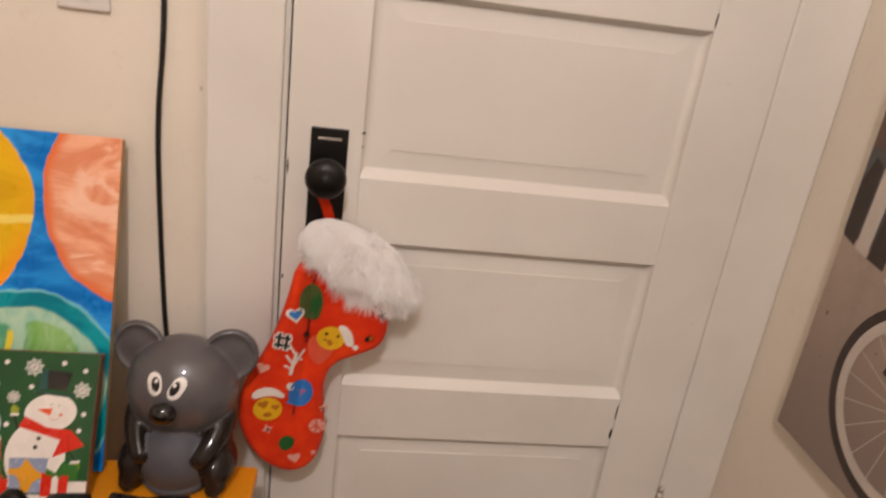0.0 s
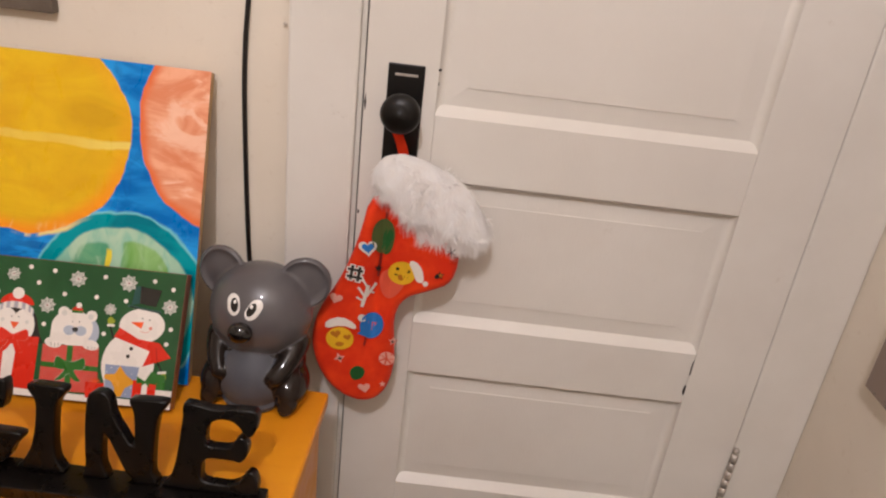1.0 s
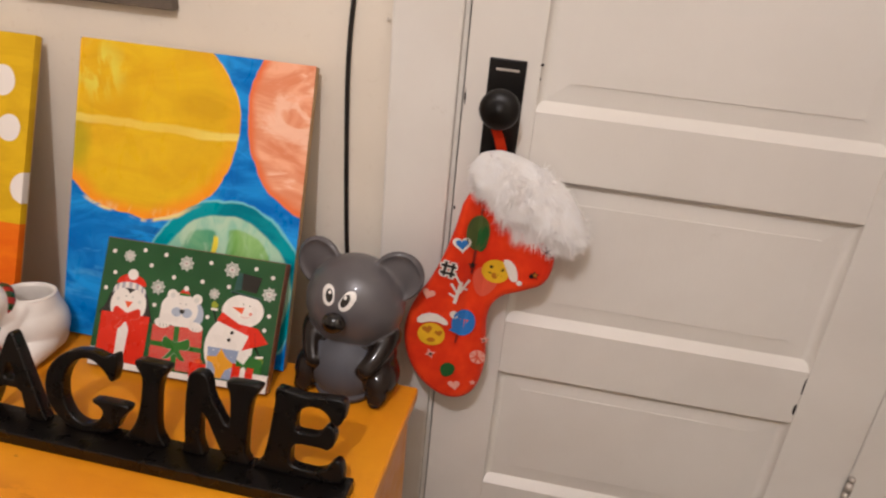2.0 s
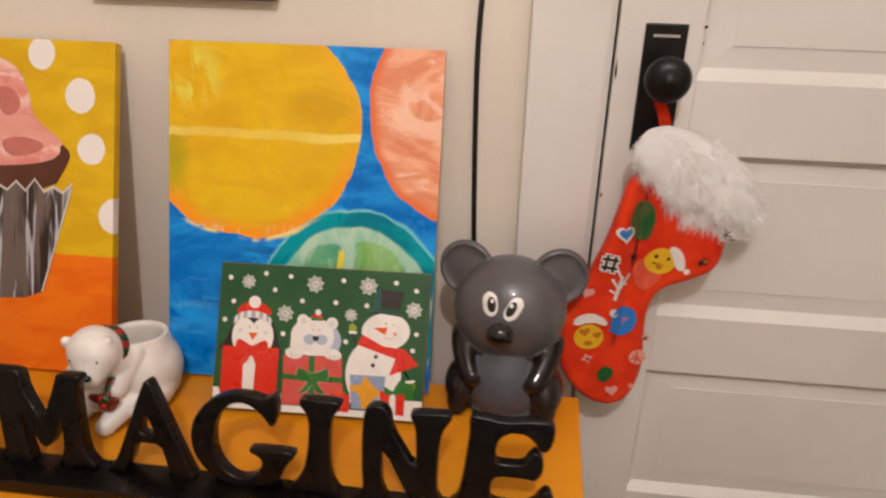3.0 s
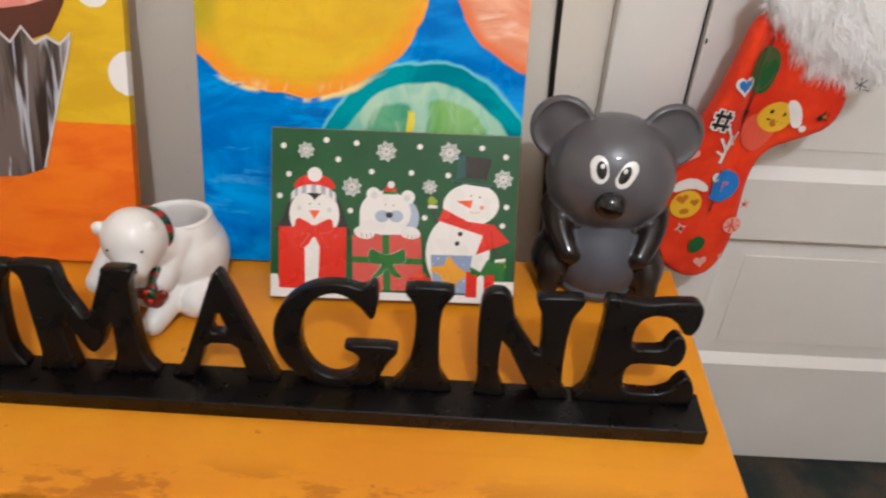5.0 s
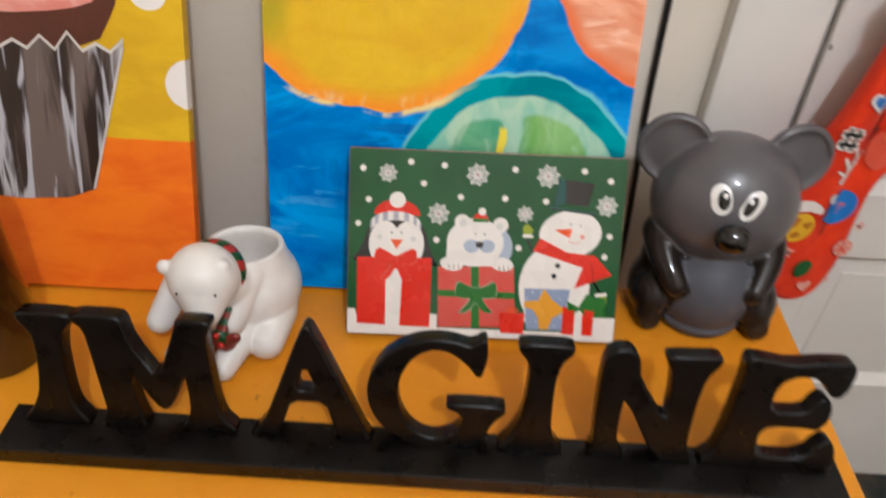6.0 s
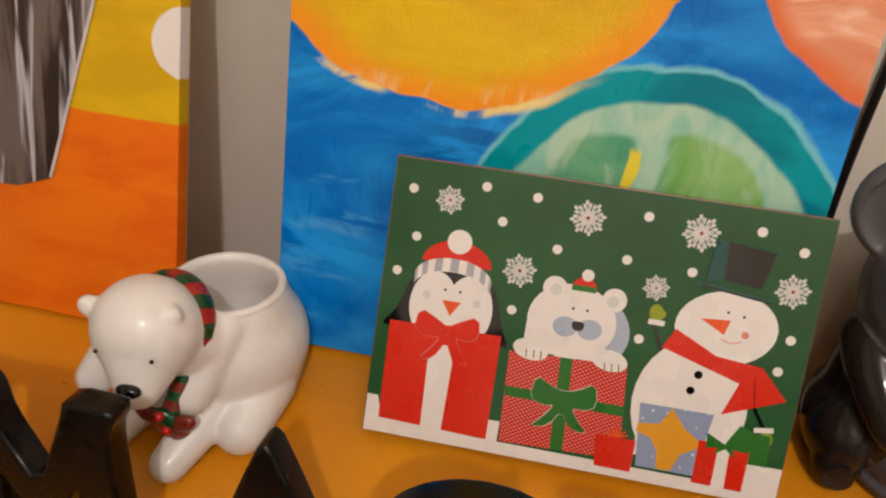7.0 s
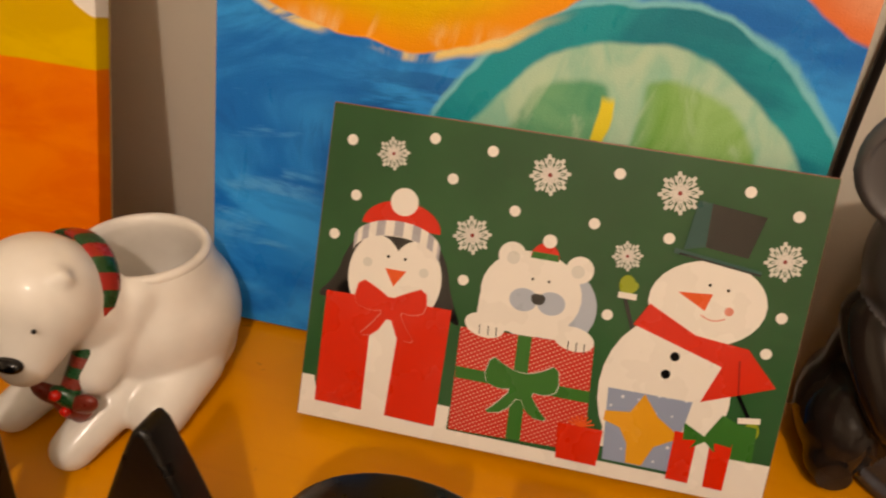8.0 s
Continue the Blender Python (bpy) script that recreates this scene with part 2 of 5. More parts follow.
def box(bm, lo, hi, bevel=0.0, seg=2, mat=0, m=None):
    r = bmesh.ops.create_cube(bm, size=1)
    vs = r["verts"]
    for v in vs:
        v.co = Vector([lo[i] + (v.co[i] + 0.5) * (hi[i] - lo[i]) for i in range(3)])
    if m:
        bmesh.ops.transform(bm, matrix=m, verts=vs)
    fs = {f for v in vs for f in v.link_faces}
    if bevel:
        es = list({e for v in vs for e in v.link_edges})
        out = bmesh.ops.bevel(bm, geom=es, offset=bevel, segments=seg, profile=0.6, affect="EDGES")
        fs = {f for f in fs if f.is_valid} | set(out["faces"])
    for f in fs:
        f.material_index = mat
    return fs


def boxmesh(lo, hi, bevel=0.0, seg=2):
    bm = bmesh.new()
    box(bm, lo, hi, bevel, seg)
    return bm


def ball(bm, c, r, mat=0, m=None, u=24, v=16):
    """An ellipsoid with centre c and radii r, turned by m."""
    out = bmesh.ops.create_uvsphere(bm, u_segments=u, v_segments=v, radius=1)
    t = Matrix.Translation(c) @ (m or Matrix()) @ Matrix.Diagonal((*r, 1))
    bmesh.ops.transform(bm, matrix=t, verts=out["verts"])
    for f in {f for w in out["verts"] for f in w.link_faces}:
        f.material_index = mat


def rod(bm, a, b, r1, r2, seg=16, mat=0):
    a, b = Vector(a), Vector(b)
    out = bmesh.ops.create_cone(bm, cap_ends=True, segments=seg, radius1=r1, radius2=r2, depth=(b - a).length)
    t = Matrix.Translation((a + b) / 2) @ (b - a).to_track_quat("Z", "Y").to_matrix().to_4x4()
    bmesh.ops.transform(bm, matrix=t, verts=out["verts"])
    for f in {f for w in out["verts"] for f in w.link_faces}:
        f.material_index = mat


def spin(bm, profile, c=(0, 0, 0), seg=32, mat=0, axis="Z"):
    """A turned body from (radius, height) pairs."""
    rings = []
    for r, h in profile:
        ring = []
        for i in range(seg):
            a = 2 * math.pi * i / seg
            q = (r * math.cos(a), r * math.sin(a), h) if axis == "Z" else (r * math.cos(a), -h, r * math.sin(a))
            ring.append(bm.verts.new(Vector(c) + Vector(q)))
        rings.append(ring)
    for a, b in zip(rings, rings[1:]):
        for i in range(seg):
            f = bm.faces.new((a[i], a[(i + 1) % seg], b[(i + 1) % seg], b[i]))
            f.material_index, f.smooth = mat, True
    for ring in (rings[0], rings[-1]):
        f = bm.faces.new(ring)
        f.material_index = mat
    bmesh.ops.recalc_face_normals(bm, faces=bm.faces)


def outline_mesh(loops, depth, bevel=0.0, res=2):
    """A solid plate from closed outlines (holes allowed), standing in the xz plane."""
    cu = bpy.data.curves.new("outline", "CURVE")
    cu.dimensions, cu.fill_mode = "2D", "BOTH"
    cu.extrude, cu.bevel_depth, cu.bevel_resolution, cu.offset = depth / 2 - bevel, bevel, res, -bevel
    for loop in loops:
        s = cu.splines.new("POLY")
        s.points.add(len(loop) - 1)
        for q, (x, z) in zip(s.points, loop):
            q.co = (x, z, 0, 1)
        s.use_cyclic_u = True
    ob = new("outline", cu)
    me = bpy.data.meshes.new_from_object(ob.evaluated_get(bpy.context.evaluated_depsgraph_get()))
    bpy.data.objects.remove(ob)
    bm = bmesh.new()
    bm.from_mesh(me)
    bmesh.ops.rotate(bm, cent=(0, 0, 0), matrix=Matrix.Rotation(radians(90), 3, "X"), verts=bm.verts)
    return bm


def rounded(loop, times=1, cut=0.25):
    """Corners of a closed outline cut round."""
    for _ in range(times):
        out = []
        for (ax, ay), (bx, by) in zip(loop, loop[1:] + loop[:1]):
            out += [(ax + (bx - ax) * cut, ay + (by - ay) * cut), (bx + (ax - bx) * cut, by + (ay - by) * cut)]
        loop = out
    return loop


def tube(bm, pts, r, seg=10, mat=0):
    """A round cord through the points."""
    pts = [Vector(p) for p in pts]
    rings = []
    for i, p in enumerate(pts):
        d = (pts[min(i + 1, len(pts) - 1)] - pts[max(i - 1, 0)]).normalized()
        u = d.cross(Vector((0, 1, 0))).normalized()
        w = d.cross(u)
        rings.append([bm.verts.new(p + u * r * math.cos(a) + w * r * math.sin(a)) for a in [2 * math.pi * k / seg for k in range(seg)]])
    for a, b in zip(rings, rings[1:]):
        for i in range(seg):
            f = bm.faces.new((a[i], a[(i + 1) % seg], b[(i + 1) % seg], b[i]))
            f.smooth, f.material_index = True, mat
    bm.faces.new(rings[0]), bm.faces.new(rings[-1])
    bmesh.ops.recalc_face_normals(bm, faces=bm.faces)


def bend(pts, n=8):
    """A smooth line through points (Catmull-Rom)."""
    p = [Vector(q) for q in pts]
    p = [2 * p[0] - p[1]] + p + [2 * p[-1] - p[-2]]
    out = []
    for i in range(1, len(p) - 2):
        for k in range(n):
            t = k / n
            out.append(0.5 * (2 * p[i] + (p[i + 1] - p[i - 1]) * t + (2 * p[i - 1] - 5 * p[i] + 4 * p[i + 1] - p[i + 2]) * t * t + (3 * p[i] - p[i - 1] - 3 * p[i + 1] + p[i + 2]) * t ** 3))
    return out + [p[-2]]


# ---- structure ----
WALL_Y, DOOR_Y, TOP, HIGH = 1.222, 1.2, 0.532, 2.72
X0, X1, Y0 = -2.3, 0.806, -2.2
DL, DR, DH = -0.033, 0.692, 2.06      # door leaf
CL, CR = -0.148, 0.8055                # outer edges of the casing


def structure(name, bm, material, label):
    return tagged(obj(name, bm, material), label, kind="structure")


structure("floor", boxmesh((X0 - 0.1, Y0 - 0.1, -0.06), (X1 + 0.1, WALL_Y + 0.25, 0)), CARPET, "dark green and brown worn carpet")
# ceiling is out of view, added to throw lamplight back down
structure("ceiling", boxmesh((X0 - 0.1, Y0 - 0.1, HIGH), (X1 + 0.1, WALL_Y + 0.25, HIGH + 0.08)), CEIL, "unseen white ceiling, added to bounce light")
bm = bmesh.new()
box(bm, (X0, WALL_Y, 0), (DL - 0.02, WALL_Y + 0.12, HIGH))
box(bm, (DR + 0.02, WALL_Y, 0), (X1, WALL_Y + 0.12, HIGH))
box(bm, (DL - 0.02, WALL_Y, DH + 0.02), (DR + 0.02, WALL_Y + 0.12, HIGH))
box(bm, (DL - 0.1, WALL_Y + 0.13, 0), (DR + 0.1, WALL_Y + 0.16, DH + 0.1))
structure("wall_north", bm, WALL, "unseen cream wall, added to bounce light behind the dresser")
structure("wall_east", boxmesh((X1, Y0, 0), (X1 + 0.1, WALL_Y + 0.12, HIGH)), WALL, "cream painted plaster side wall")
# unseen west and south walls close the room so that light bounces
structure("wall_west", boxmesh((X0 - 0.1, Y0, 0), (X0, WALL_Y + 0.12, HIGH)), WALL, "unseen cream wall, added to bounce light")
structure("wall_south", boxmesh((X0, Y0 - 0.1, 0), (X1, Y0, HIGH)), WALL, "unseen cream wall, added to bounce light")


def casing():
    ob = tagged(new("trim"), "white painted wooden door casing", kind="structure")
    for lo, hi in (((CL, DOOR_Y - 0.004, 0), (DL - 0.010, WALL_Y, DH + 0.012)), ((DR + 0.002, DOOR_Y + 0.001, 0), (CR, WALL_Y, DH + 0.012)), ((CL, DOOR_Y - 0.004, DH + 0.012), (CR, WALL_Y, DH + 0.13))):
        part("casing_board", boxmesh(lo, hi, 0.004), DOOR, ob)
    for lo, hi in (((DL - 0.0215, WALL_Y - 0.012, 0), (DL - 0.003, WALL_Y + 0.12, DH + 0.003)), ((DR + 0.0025, WALL_Y + 0.0005, 0), (DR + 0.0195, WALL_Y + 0.12, DH + 0.003))):
        part("jamb", boxmesh(lo, hi, 0.001), DOOR, ob)
    return ob


casing()


def door():
    """Five flat raised panels between rails and stiles; knob on a long plate; two hinges."""
    ob = tagged(new("door_1"), "closed white painted five-panel wooden door, chipped paint", "door", kind="structure")
    y, th, pl, pr = DOOR_Y, 0.036, 0.077, 0.573
    part("stile", boxmesh((DL, y, 0.008), (pl, y + th, DH), 0.002), DOOR, ob)
    part("stile", boxmesh((pr, y, 0.008), (DR, y + th, DH), 0.002), DOOR, ob)
    rails = ((0.008, 0.245), (0.503, 0.607), (0.868, 0.972), (1.243, 1.345), (1.61, 1.712), (1.96, DH))
    for a, b in rails:
        part("rail", boxmesh((pl, y + 0.0004, a), (pr, y + th, b), 0.0015), DOOR, ob)
    for (_, a), (b, _) in zip(rails, rails[1:]):
        bm = bmesh.new()
        box(bm, (pl, y + 0.016, a), (pr, y + 0.030, b))
        # raised field with sloping borders
        e, o, zi = 0.012, 0.044, y + 0.0118
        outer = [(pl + e, a + e + 0.004), (pr - e, a + e + 0.004), (pr - e, b - e), (pl + e, b - e)]
        inner = [(pl + o, a + o), (pr - o, a + o), (pr - o, b - o + 0.006), (pl + o, b - o + 0.006)]
        vo = [bm.verts.new((x, y + 0.0158, z)) for x, z in outer]
        vi = [bm.verts.new((x, zi, z)) for x, z in inner]
        vm = [bm.verts.new((x, zi + 0.0015, z)) for x, z in inner]
        bm.faces.new(vi)
        for i in range(4):
            j = (i + 1) % 4
            bm.faces.new((vo[i], vo[j], vm[j], vm[i]))
            bm.faces.new((vm[i], vm[j], vi[j], vi[i]))
        # sloping sill moulding along the lower and upper edges
        for z0, z1, zz in ((a, a + 0.014, a), (b, b - 0.008, b)):
            v = [bm.verts.new(q) for q in ((pl, y + 0.0015, zz), (pr, y + 0.0015, zz), (pr, y + 0.0157, z1), (pl, y + 0.0157, z1))]
            bm.faces.new(v)
        # rounded side mouldings, filled with old paint
        for x, d in ((pl, 1), (pr, -1)):
            rows = []
            for k in range(6):
                g = radians(90 * k / 5)
                rows.append([bm.verts.new((x + d * 0.013 * (1 - math.cos(g)), y + 0.0012 + 0.0146 * math.sin(g), z)) for z in (a + 0.001, b - 0.001)])
            for q, r in zip(rows, rows[1:]):
                bm.faces.new((q[0], q[1], r[1], r[0])).smooth = True
        bmesh.ops.recalc_face_normals(bm, faces=bm.faces)
        part("panel", bm, DOOR, ob)
    # knob plate
    plate = part("lock_plate", boxmesh((0.001, y - 0.004, 0.872), (0.056, y + 0.002, 1.043), 0.002), IRON, ob, "black iron lock plate")
    bm = bmesh.new()
    spin(bm, [(0.002, -0.0), (0.013, 0.0), (0.012, 0.006), (0.0095, 0.02), (0.011, 0.03), (0.022, 0.038), (0.029, 0.048), (0.0295, 0.056), (0.025, 0.064), (0.014, 0.069), (0.009, 0.0685), (0.006, 0.071), (0.001, 0.0715)], (0.0285, y - 0.004, 0.982), 32, axis="Y")
    part("knob", bm, IRON, plate, "round black door knob", True)
    part("bolt_slot", boxmesh((0.012, y - 0.0055, 1.026), (0.046, y - 0.0035, 1.0295), 0.0005), STEEL, plate)
    bm = bmesh.new()
    rod(bm, (0.0285, y - 0.0062, 0.9), (0.0285, y - 0.0035, 0.9), 0.006, 0.006)
    part("key_hole", bm, GAP, plate)
    for z in (0.36, 1.72):
        bm = bmesh.new()
        for k in range(5):
            rod(bm, (DR + 0.004, y - 0.006, z - 0.05 + 0.02 * k), (DR + 0.004, y - 0.006, z - 0.0315 + 0.02 * k), 0.0062, 0.0062, 14)
        ball(bm, (DR + 0.004, y - 0.006, z + 0.056), (0.006, 0.006, 0.007), u=12, v=8)
        ball(bm, (DR + 0.004, y - 0.006, z - 0.056), (0.006, 0.006, 0.007), u=12, v=8)
        part("hinge", bm, STEEL, ob, "paint-spattered steel hinge", True)
    # chips where the paint has come off down to dark wood
    rnd = random.Random(5)
    for x, z, w, h in ((0.0775, 1.04, 0.006, 0.006), (0.572, 0.58, 0.004, 0.05), (0.5705, 0.53, 0.006, 0.03), (0.573, 1.26, 0.004, 0.03), (DL + 0.003, 0.98, 0.004, 0.03), (DL + 0.003, 0.80, 0.004, 0.012), (0.0775, 1.02, 0.002, 0.008)):
        loop = [(x + w * (0.5 + rnd.random() * 0.5) * math.cos(a) / 2, z + h * (0.5 + rnd.random() * 0.5) * math.sin(a) / 2) for a in [k * math.pi / 4 for k in range(8)]]
        bm = bmesh.new()
        bm.faces.new([bm.verts.new((p, y - 0.0004, q)) for p, q in loop])
        bmesh.ops.solidify(bm, geom=bm.faces, thickness=0.0012)
        part("paint_chip", bm, CHIP, ob)
    return ob


door()
# solid black strip added for the shade between leaf and casing
bm = boxmesh((DL - 0.0025, DOOR_Y + 0.012, 0), (DL - 0.0005, DOOR_Y + 0.016, DH))
structure("gap_shade_strip", bm, GAP, "black strip for the shade in the gap beside the door")
structure("baseboard", boxmesh((X0, WALL_Y - 0.016, 0), (CL, WALL_Y, 0.14), 0.004), DOOR, "white painted wooden baseboard")
structure("baseboard", boxmesh((X1 - 0.016, Y0, 0), (X1, WALL_Y, 0.14), 0.004), DOOR, "white painted wooden baseboard")


def ceiling_light(x, y):
    ob = thing("ceiling_light", pose(x, y, HIGH), "white ceiling lamp holder with a bare warm bulb", "lamp")
    bm = bmesh.new()
    spin(bm, [(0.07, 0.0), (0.07, -0.012), (0.045, -0.035), (0.03, -0.09), (0.024, -0.2), (0.024, -0.24)], (0, 0, 0), 24)
    part("lamp_holder", bm, CEIL, ob, smooth=True)
    return ob


ceiling_light(*LAMPS[0][:2])

# ---- dresser ----


def dresser():
    """Low painted chest: top with rounded edge, sides, front drawers, plinth."""
    ob = thing("dresser", pose(-0.70, 0.945, 0, 0, 0, -1.3), "low orange-yellow painted wooden chest with scuffed top", "chest")
    w, d0, d1 = 0.655, -0.256, 0.145
    top = part("tabletop", boxmesh((-w, d0, TOP - 0.024), (w, d1, TOP), 0.006, 3), TABLE, ob, "worn orange top with scuffs along its edge")
    for x in (-w + 0.012, w - 0.032):
        part("side_panel", boxmesh((x, d0 + 0.02, 0.05), (x + 0.02, d1 - 0.005, TOP - 0.0245), 0.002), TABLE, ob)
    part("back_panel", boxmesh((-w + 0.033, d1 - 0.02, 0.05), (w - 0.033, d1 - 0.008, TOP - 0.0245)), TABLE, ob)
    part("plinth", boxmesh((-w + 0.02, d0 + 0.035, 0), (w - 0.02, d1 - 0.03, 0.0495), 0.002), TABLE, ob)
    for k in range(2):
        z = 0.056 + k * 0.226
        dr = part("drawer", boxmesh((-w + 0.036, d0 + 0.012, z), (w - 0.036, d0 + 0.034, z + 0.218), 0.003), TABLE, ob)
        for x in (-0.35, 0.35):
            bm = bmesh.new()
            spin(bm, [(0.006, 0), (0.006, 0.012), (0.014, 0.018), (0.015, 0.024), (0.008, 0.029)], (x, d0 + 0.012, z + 0.11), 16, axis="Y")
            part("knob", bm, TABLE, dr, smooth=True)
    return ob


dresser()

# ---- paintings ----
CW, CH = 0.402, 0.484


def canvas(name, m, front, label, depth, CW=CW, skin=0.35):
    ob = thing(name, m, label, "painting", group="canvases leaning on the wall")
    part("painted_canvas", boxmesh((0, 0, 0), (CW, depth * skin, CH), 0.0015 if skin > 0.3 else 0.0008), front, ob)
    bm = bmesh.new()
    y0, y1, b = depth * skin + 0.0005, depth, 0.03
    box(bm, (0.001, y0, 0.001), (b, y1, CH - 0.001))
    box(bm, (CW - b, y0, 0.001), (CW - 0.001, y1, CH - 0.001))
    box(bm, (b + 0.0005, y0, 0.001), (CW - b - 0.0005, y1, b))
    box(bm, (b + 0.0005, y0, CH - b), (CW - b - 0.0005, y1, CH - 0.001))
    part("stretcher_frame", bm, CANVAS, ob, "bare canvas-wrapped wooden stretcher")
    return ob


LEAN1 = math.degrees(math.atan2(0.147, 0.461))
canvas("citrus_painting", pose(-0.652, 1.043, TOP + 0.006, -LEAN1), CITRUS, "bright painting of citrus slices on blue, leaning on the wall", 0.018, 0.392, 0.12)
cup = canvas("cupcake_painting", pose(-1.134, 1.022, TOP + 0.006, -20.2), DOTTED, "painting of a pink cupcake on dotted yellow, leaning on the wall", 0.018, CW, 0.85)


def decal(loops_by, parent, name, material, y, label="", weld=False):
    """Flat paint or print laid on a face: each loop one thin plate."""
    bm = bmesh.new()
    for i, loop in enumerate(loops_by):
        vs = [bm.verts.new((x, y if weld else y - 4e-6 * i, z)) for x, z in loop]
        f = bm.faces.new(vs)
        f.normal_update()
        if f.normal.y > 0:
            f.normal_flip()
    if weld:
        bmesh.ops.remove_doubles(bm, verts=bm.verts, dist=1e-5)
    return part(name, bm, material, parent, label)


def cupcake():
    liner = streaked("silver_liner_paint", "2a1a12", "6a5c55", "c0bec4", 7, (5.0, 1, 0.45))
    choc = plain("chocolate_paint", "5a2a16", 0.35, 0.3, 30)
    pink = streaked("pink_frosting_paint", "d98576", "e29e8e", "efc4b8", 8, (0.8, 1, 2.0))
    rose = plain("rose_paint", "cc786a", 0.4, 0.25, 20)
    white = plain("white_paint", "d8d0c8", 0.45, 0.2, 40)

    def uv(pts):
        return [(u * CW, v * CH) for u, v in pts]
    n = 9
    zig = []
    for i in range(n + 1):
        u = 0.2 + (0.845 - 0.2) * i / n
        zig.append((u, 0.572 + 0.012 * math.sin(i * 2.1)))
        if i < n:
            zig.append((u + 0.036, 0.545))
    lower = [(0.735, 0.245), (0.66, 0.222), (0.53, 0.214), (0.40, 0.222), (0.31, 0.245)]
    decal([rounded(uv([(0.50, 0.95), (0.58, 0.94), (0.64, 0.908), (0.675, 0.85), (0.685, 0.80), (0.70, 0.77), (0.76, 0.73), (0.81, 0.70), (0.80, 0.655), (0.72, 0.628), (0.52, 0.617), (0.30, 0.63), (0.24, 0.66), (0.25, 0.70), (0.34, 0.77), (0.38, 0.85), (0.42, 0.91)]), 2)], cup, "frosting", pink, -0.0006, "pink painted frosting")
    decal([rounded(uv([(0.55, 0.86), (0.62, 0.855), (0.655, 0.80), (0.60, 0.765), (0.56, 0.79)]), 2), rounded(uv([(0.56, 0.70), (0.66, 0.715), (0.75, 0.69), (0.70, 0.66), (0.60, 0.645)]), 2)], cup, "frosting_shade", rose, -0.0009)
    decal([rounded(uv([(0.83, 0.64), (0.838, 0.67), (0.80, 0.70), (0.795, 0.655), (0.70, 0.630), (0.52, 0.618), (0.32, 0.63), (0.22, 0.66), (0.21, 0.6), (0.28, 0.555), (0.52, 0.54), (0.77, 0.555)]), 1)], cup, "cake_rim", choc, -0.0012, "dark painted cake rim")
    decal([uv(zig + lower)], cup, "liner", liner, -0.0015, "silver and brown striped painted cupcake liner")
    edge = []
    for (a, b), (c, d) in zip(zig, zig[1:]):
        edge.append(uv([(a, b), (c, d), (c, d + 0.008), (a, b + 0.008)]))
    edge.append(uv([(0.845, 0.56), (0.838, 0.56), (0.728, 0.245), (0.735, 0.245)]))
    decal(edge, cup, "liner_edge", white, -0.0018, "thin white painted edge")


cupcake()

# ---- word sign ----


def letters():
    """Outlines of flared capitals in millimetres: the left edge, then loops that start at the foot."""
    stem = [(0, 0), (61, 0), (59, 5), (50, 17), (47, 30), (46, 52), (46, 78), (49, 97), (59, 109), (58, 117), (11, 117), (10, 109), (20, 97), (22, 84), (21, 56), (17, 32), (9, 15), (1, 6)]
    m = [(14, 0), (56, 0), (55, 7), (50, 22), (47, 42), (46, 61), (66, 27), (74, 21), (82, 28), (95, 62), (97, 40), (97, 20), (90, 6), (88, 0), (139, 0), (137, 6), (127, 16), (122, 38), (119, 70), (117, 101), (122, 112), (121, 118), (92, 118), (90, 109), (71, 55), (50, 92), (46, 112), (41, 118), (1, 118), (0, 111), (10, 102), (13, 78), (17, 42), (20, 16), (16, 6)]
    a = [(0, 0), (25, 0), (26, 5), (32, 18), (39, 41), (70, 41), (77, 17), (79, 5), (79, 0), (113, 0), (111, 5), (104, 18), (60, 116), (54, 121), (49, 116), (25, 48), (15, 20), (5, 6)]
    hole = [(43, 53), (52, 80), (63, 53)]
    arc = [(64 + 63 * math.cos(radians(k)), 57 + 59 * math.sin(radians(k))) for k in range(66, 292, 14)]
    bowl = [(63 + 34 * math.cos(radians(k)), 57 + 47 * math.sin(radians(k))) for k in range(312, 52, -14)]
    g = [(105, 117), (100, 117), (95, 113)] + arc + [(96, 2), (105, 7), (111, 16), (116, 29), (127, 41), (126, 49), (73, 49), (73, 43), (83, 39), (89, 33)] + bowl + [(90, 89), (98, 78), (103, 79), (107, 99)]
    n = [(0, 0), (34, 0), (32, 5), (25, 20), (24, 44), (26, 67), (62, 0), (97, 0), (96, 6), (90, 14), (89, 36), (90, 69), (93, 92), (104, 109), (102, 115), (57, 113), (56, 107), (62, 96), (64, 78), (65, 43), (36, 88), (33, 108), (25, 117), (12, 117), (3, 110), (1, 78), (2, 40), (4, 16), (1, 6)]
    e = [(0, 0), (121, 0), (123, 17), (117, 32), (110, 34), (103, 27), (98, 18), (84, 12), (54, 13), (49, 18), (49, 38), (56, 46), (89, 46), (98, 44), (105, 52), (107, 65), (103, 77), (95, 80), (89, 73), (84, 63), (54, 62), (52, 70), (53, 84), (58, 94), (69, 100), (84, 99), (94, 92), (101, 81), (109, 80), (115, 90), (117, 108), (112, 117), (88, 116), (60, 112), (36, 116), (23, 117), (21, 110), (22, 96), (19, 64), (16, 36), (11, 14), (2, 6)]
    return (("I", -371, [stem]), ("M", -313, [m]), ("A", -162, [a, hole]), ("G", -56, [g]), ("I", 66, [stem]), ("N", 149, [n]), ("E", 251, [e]))


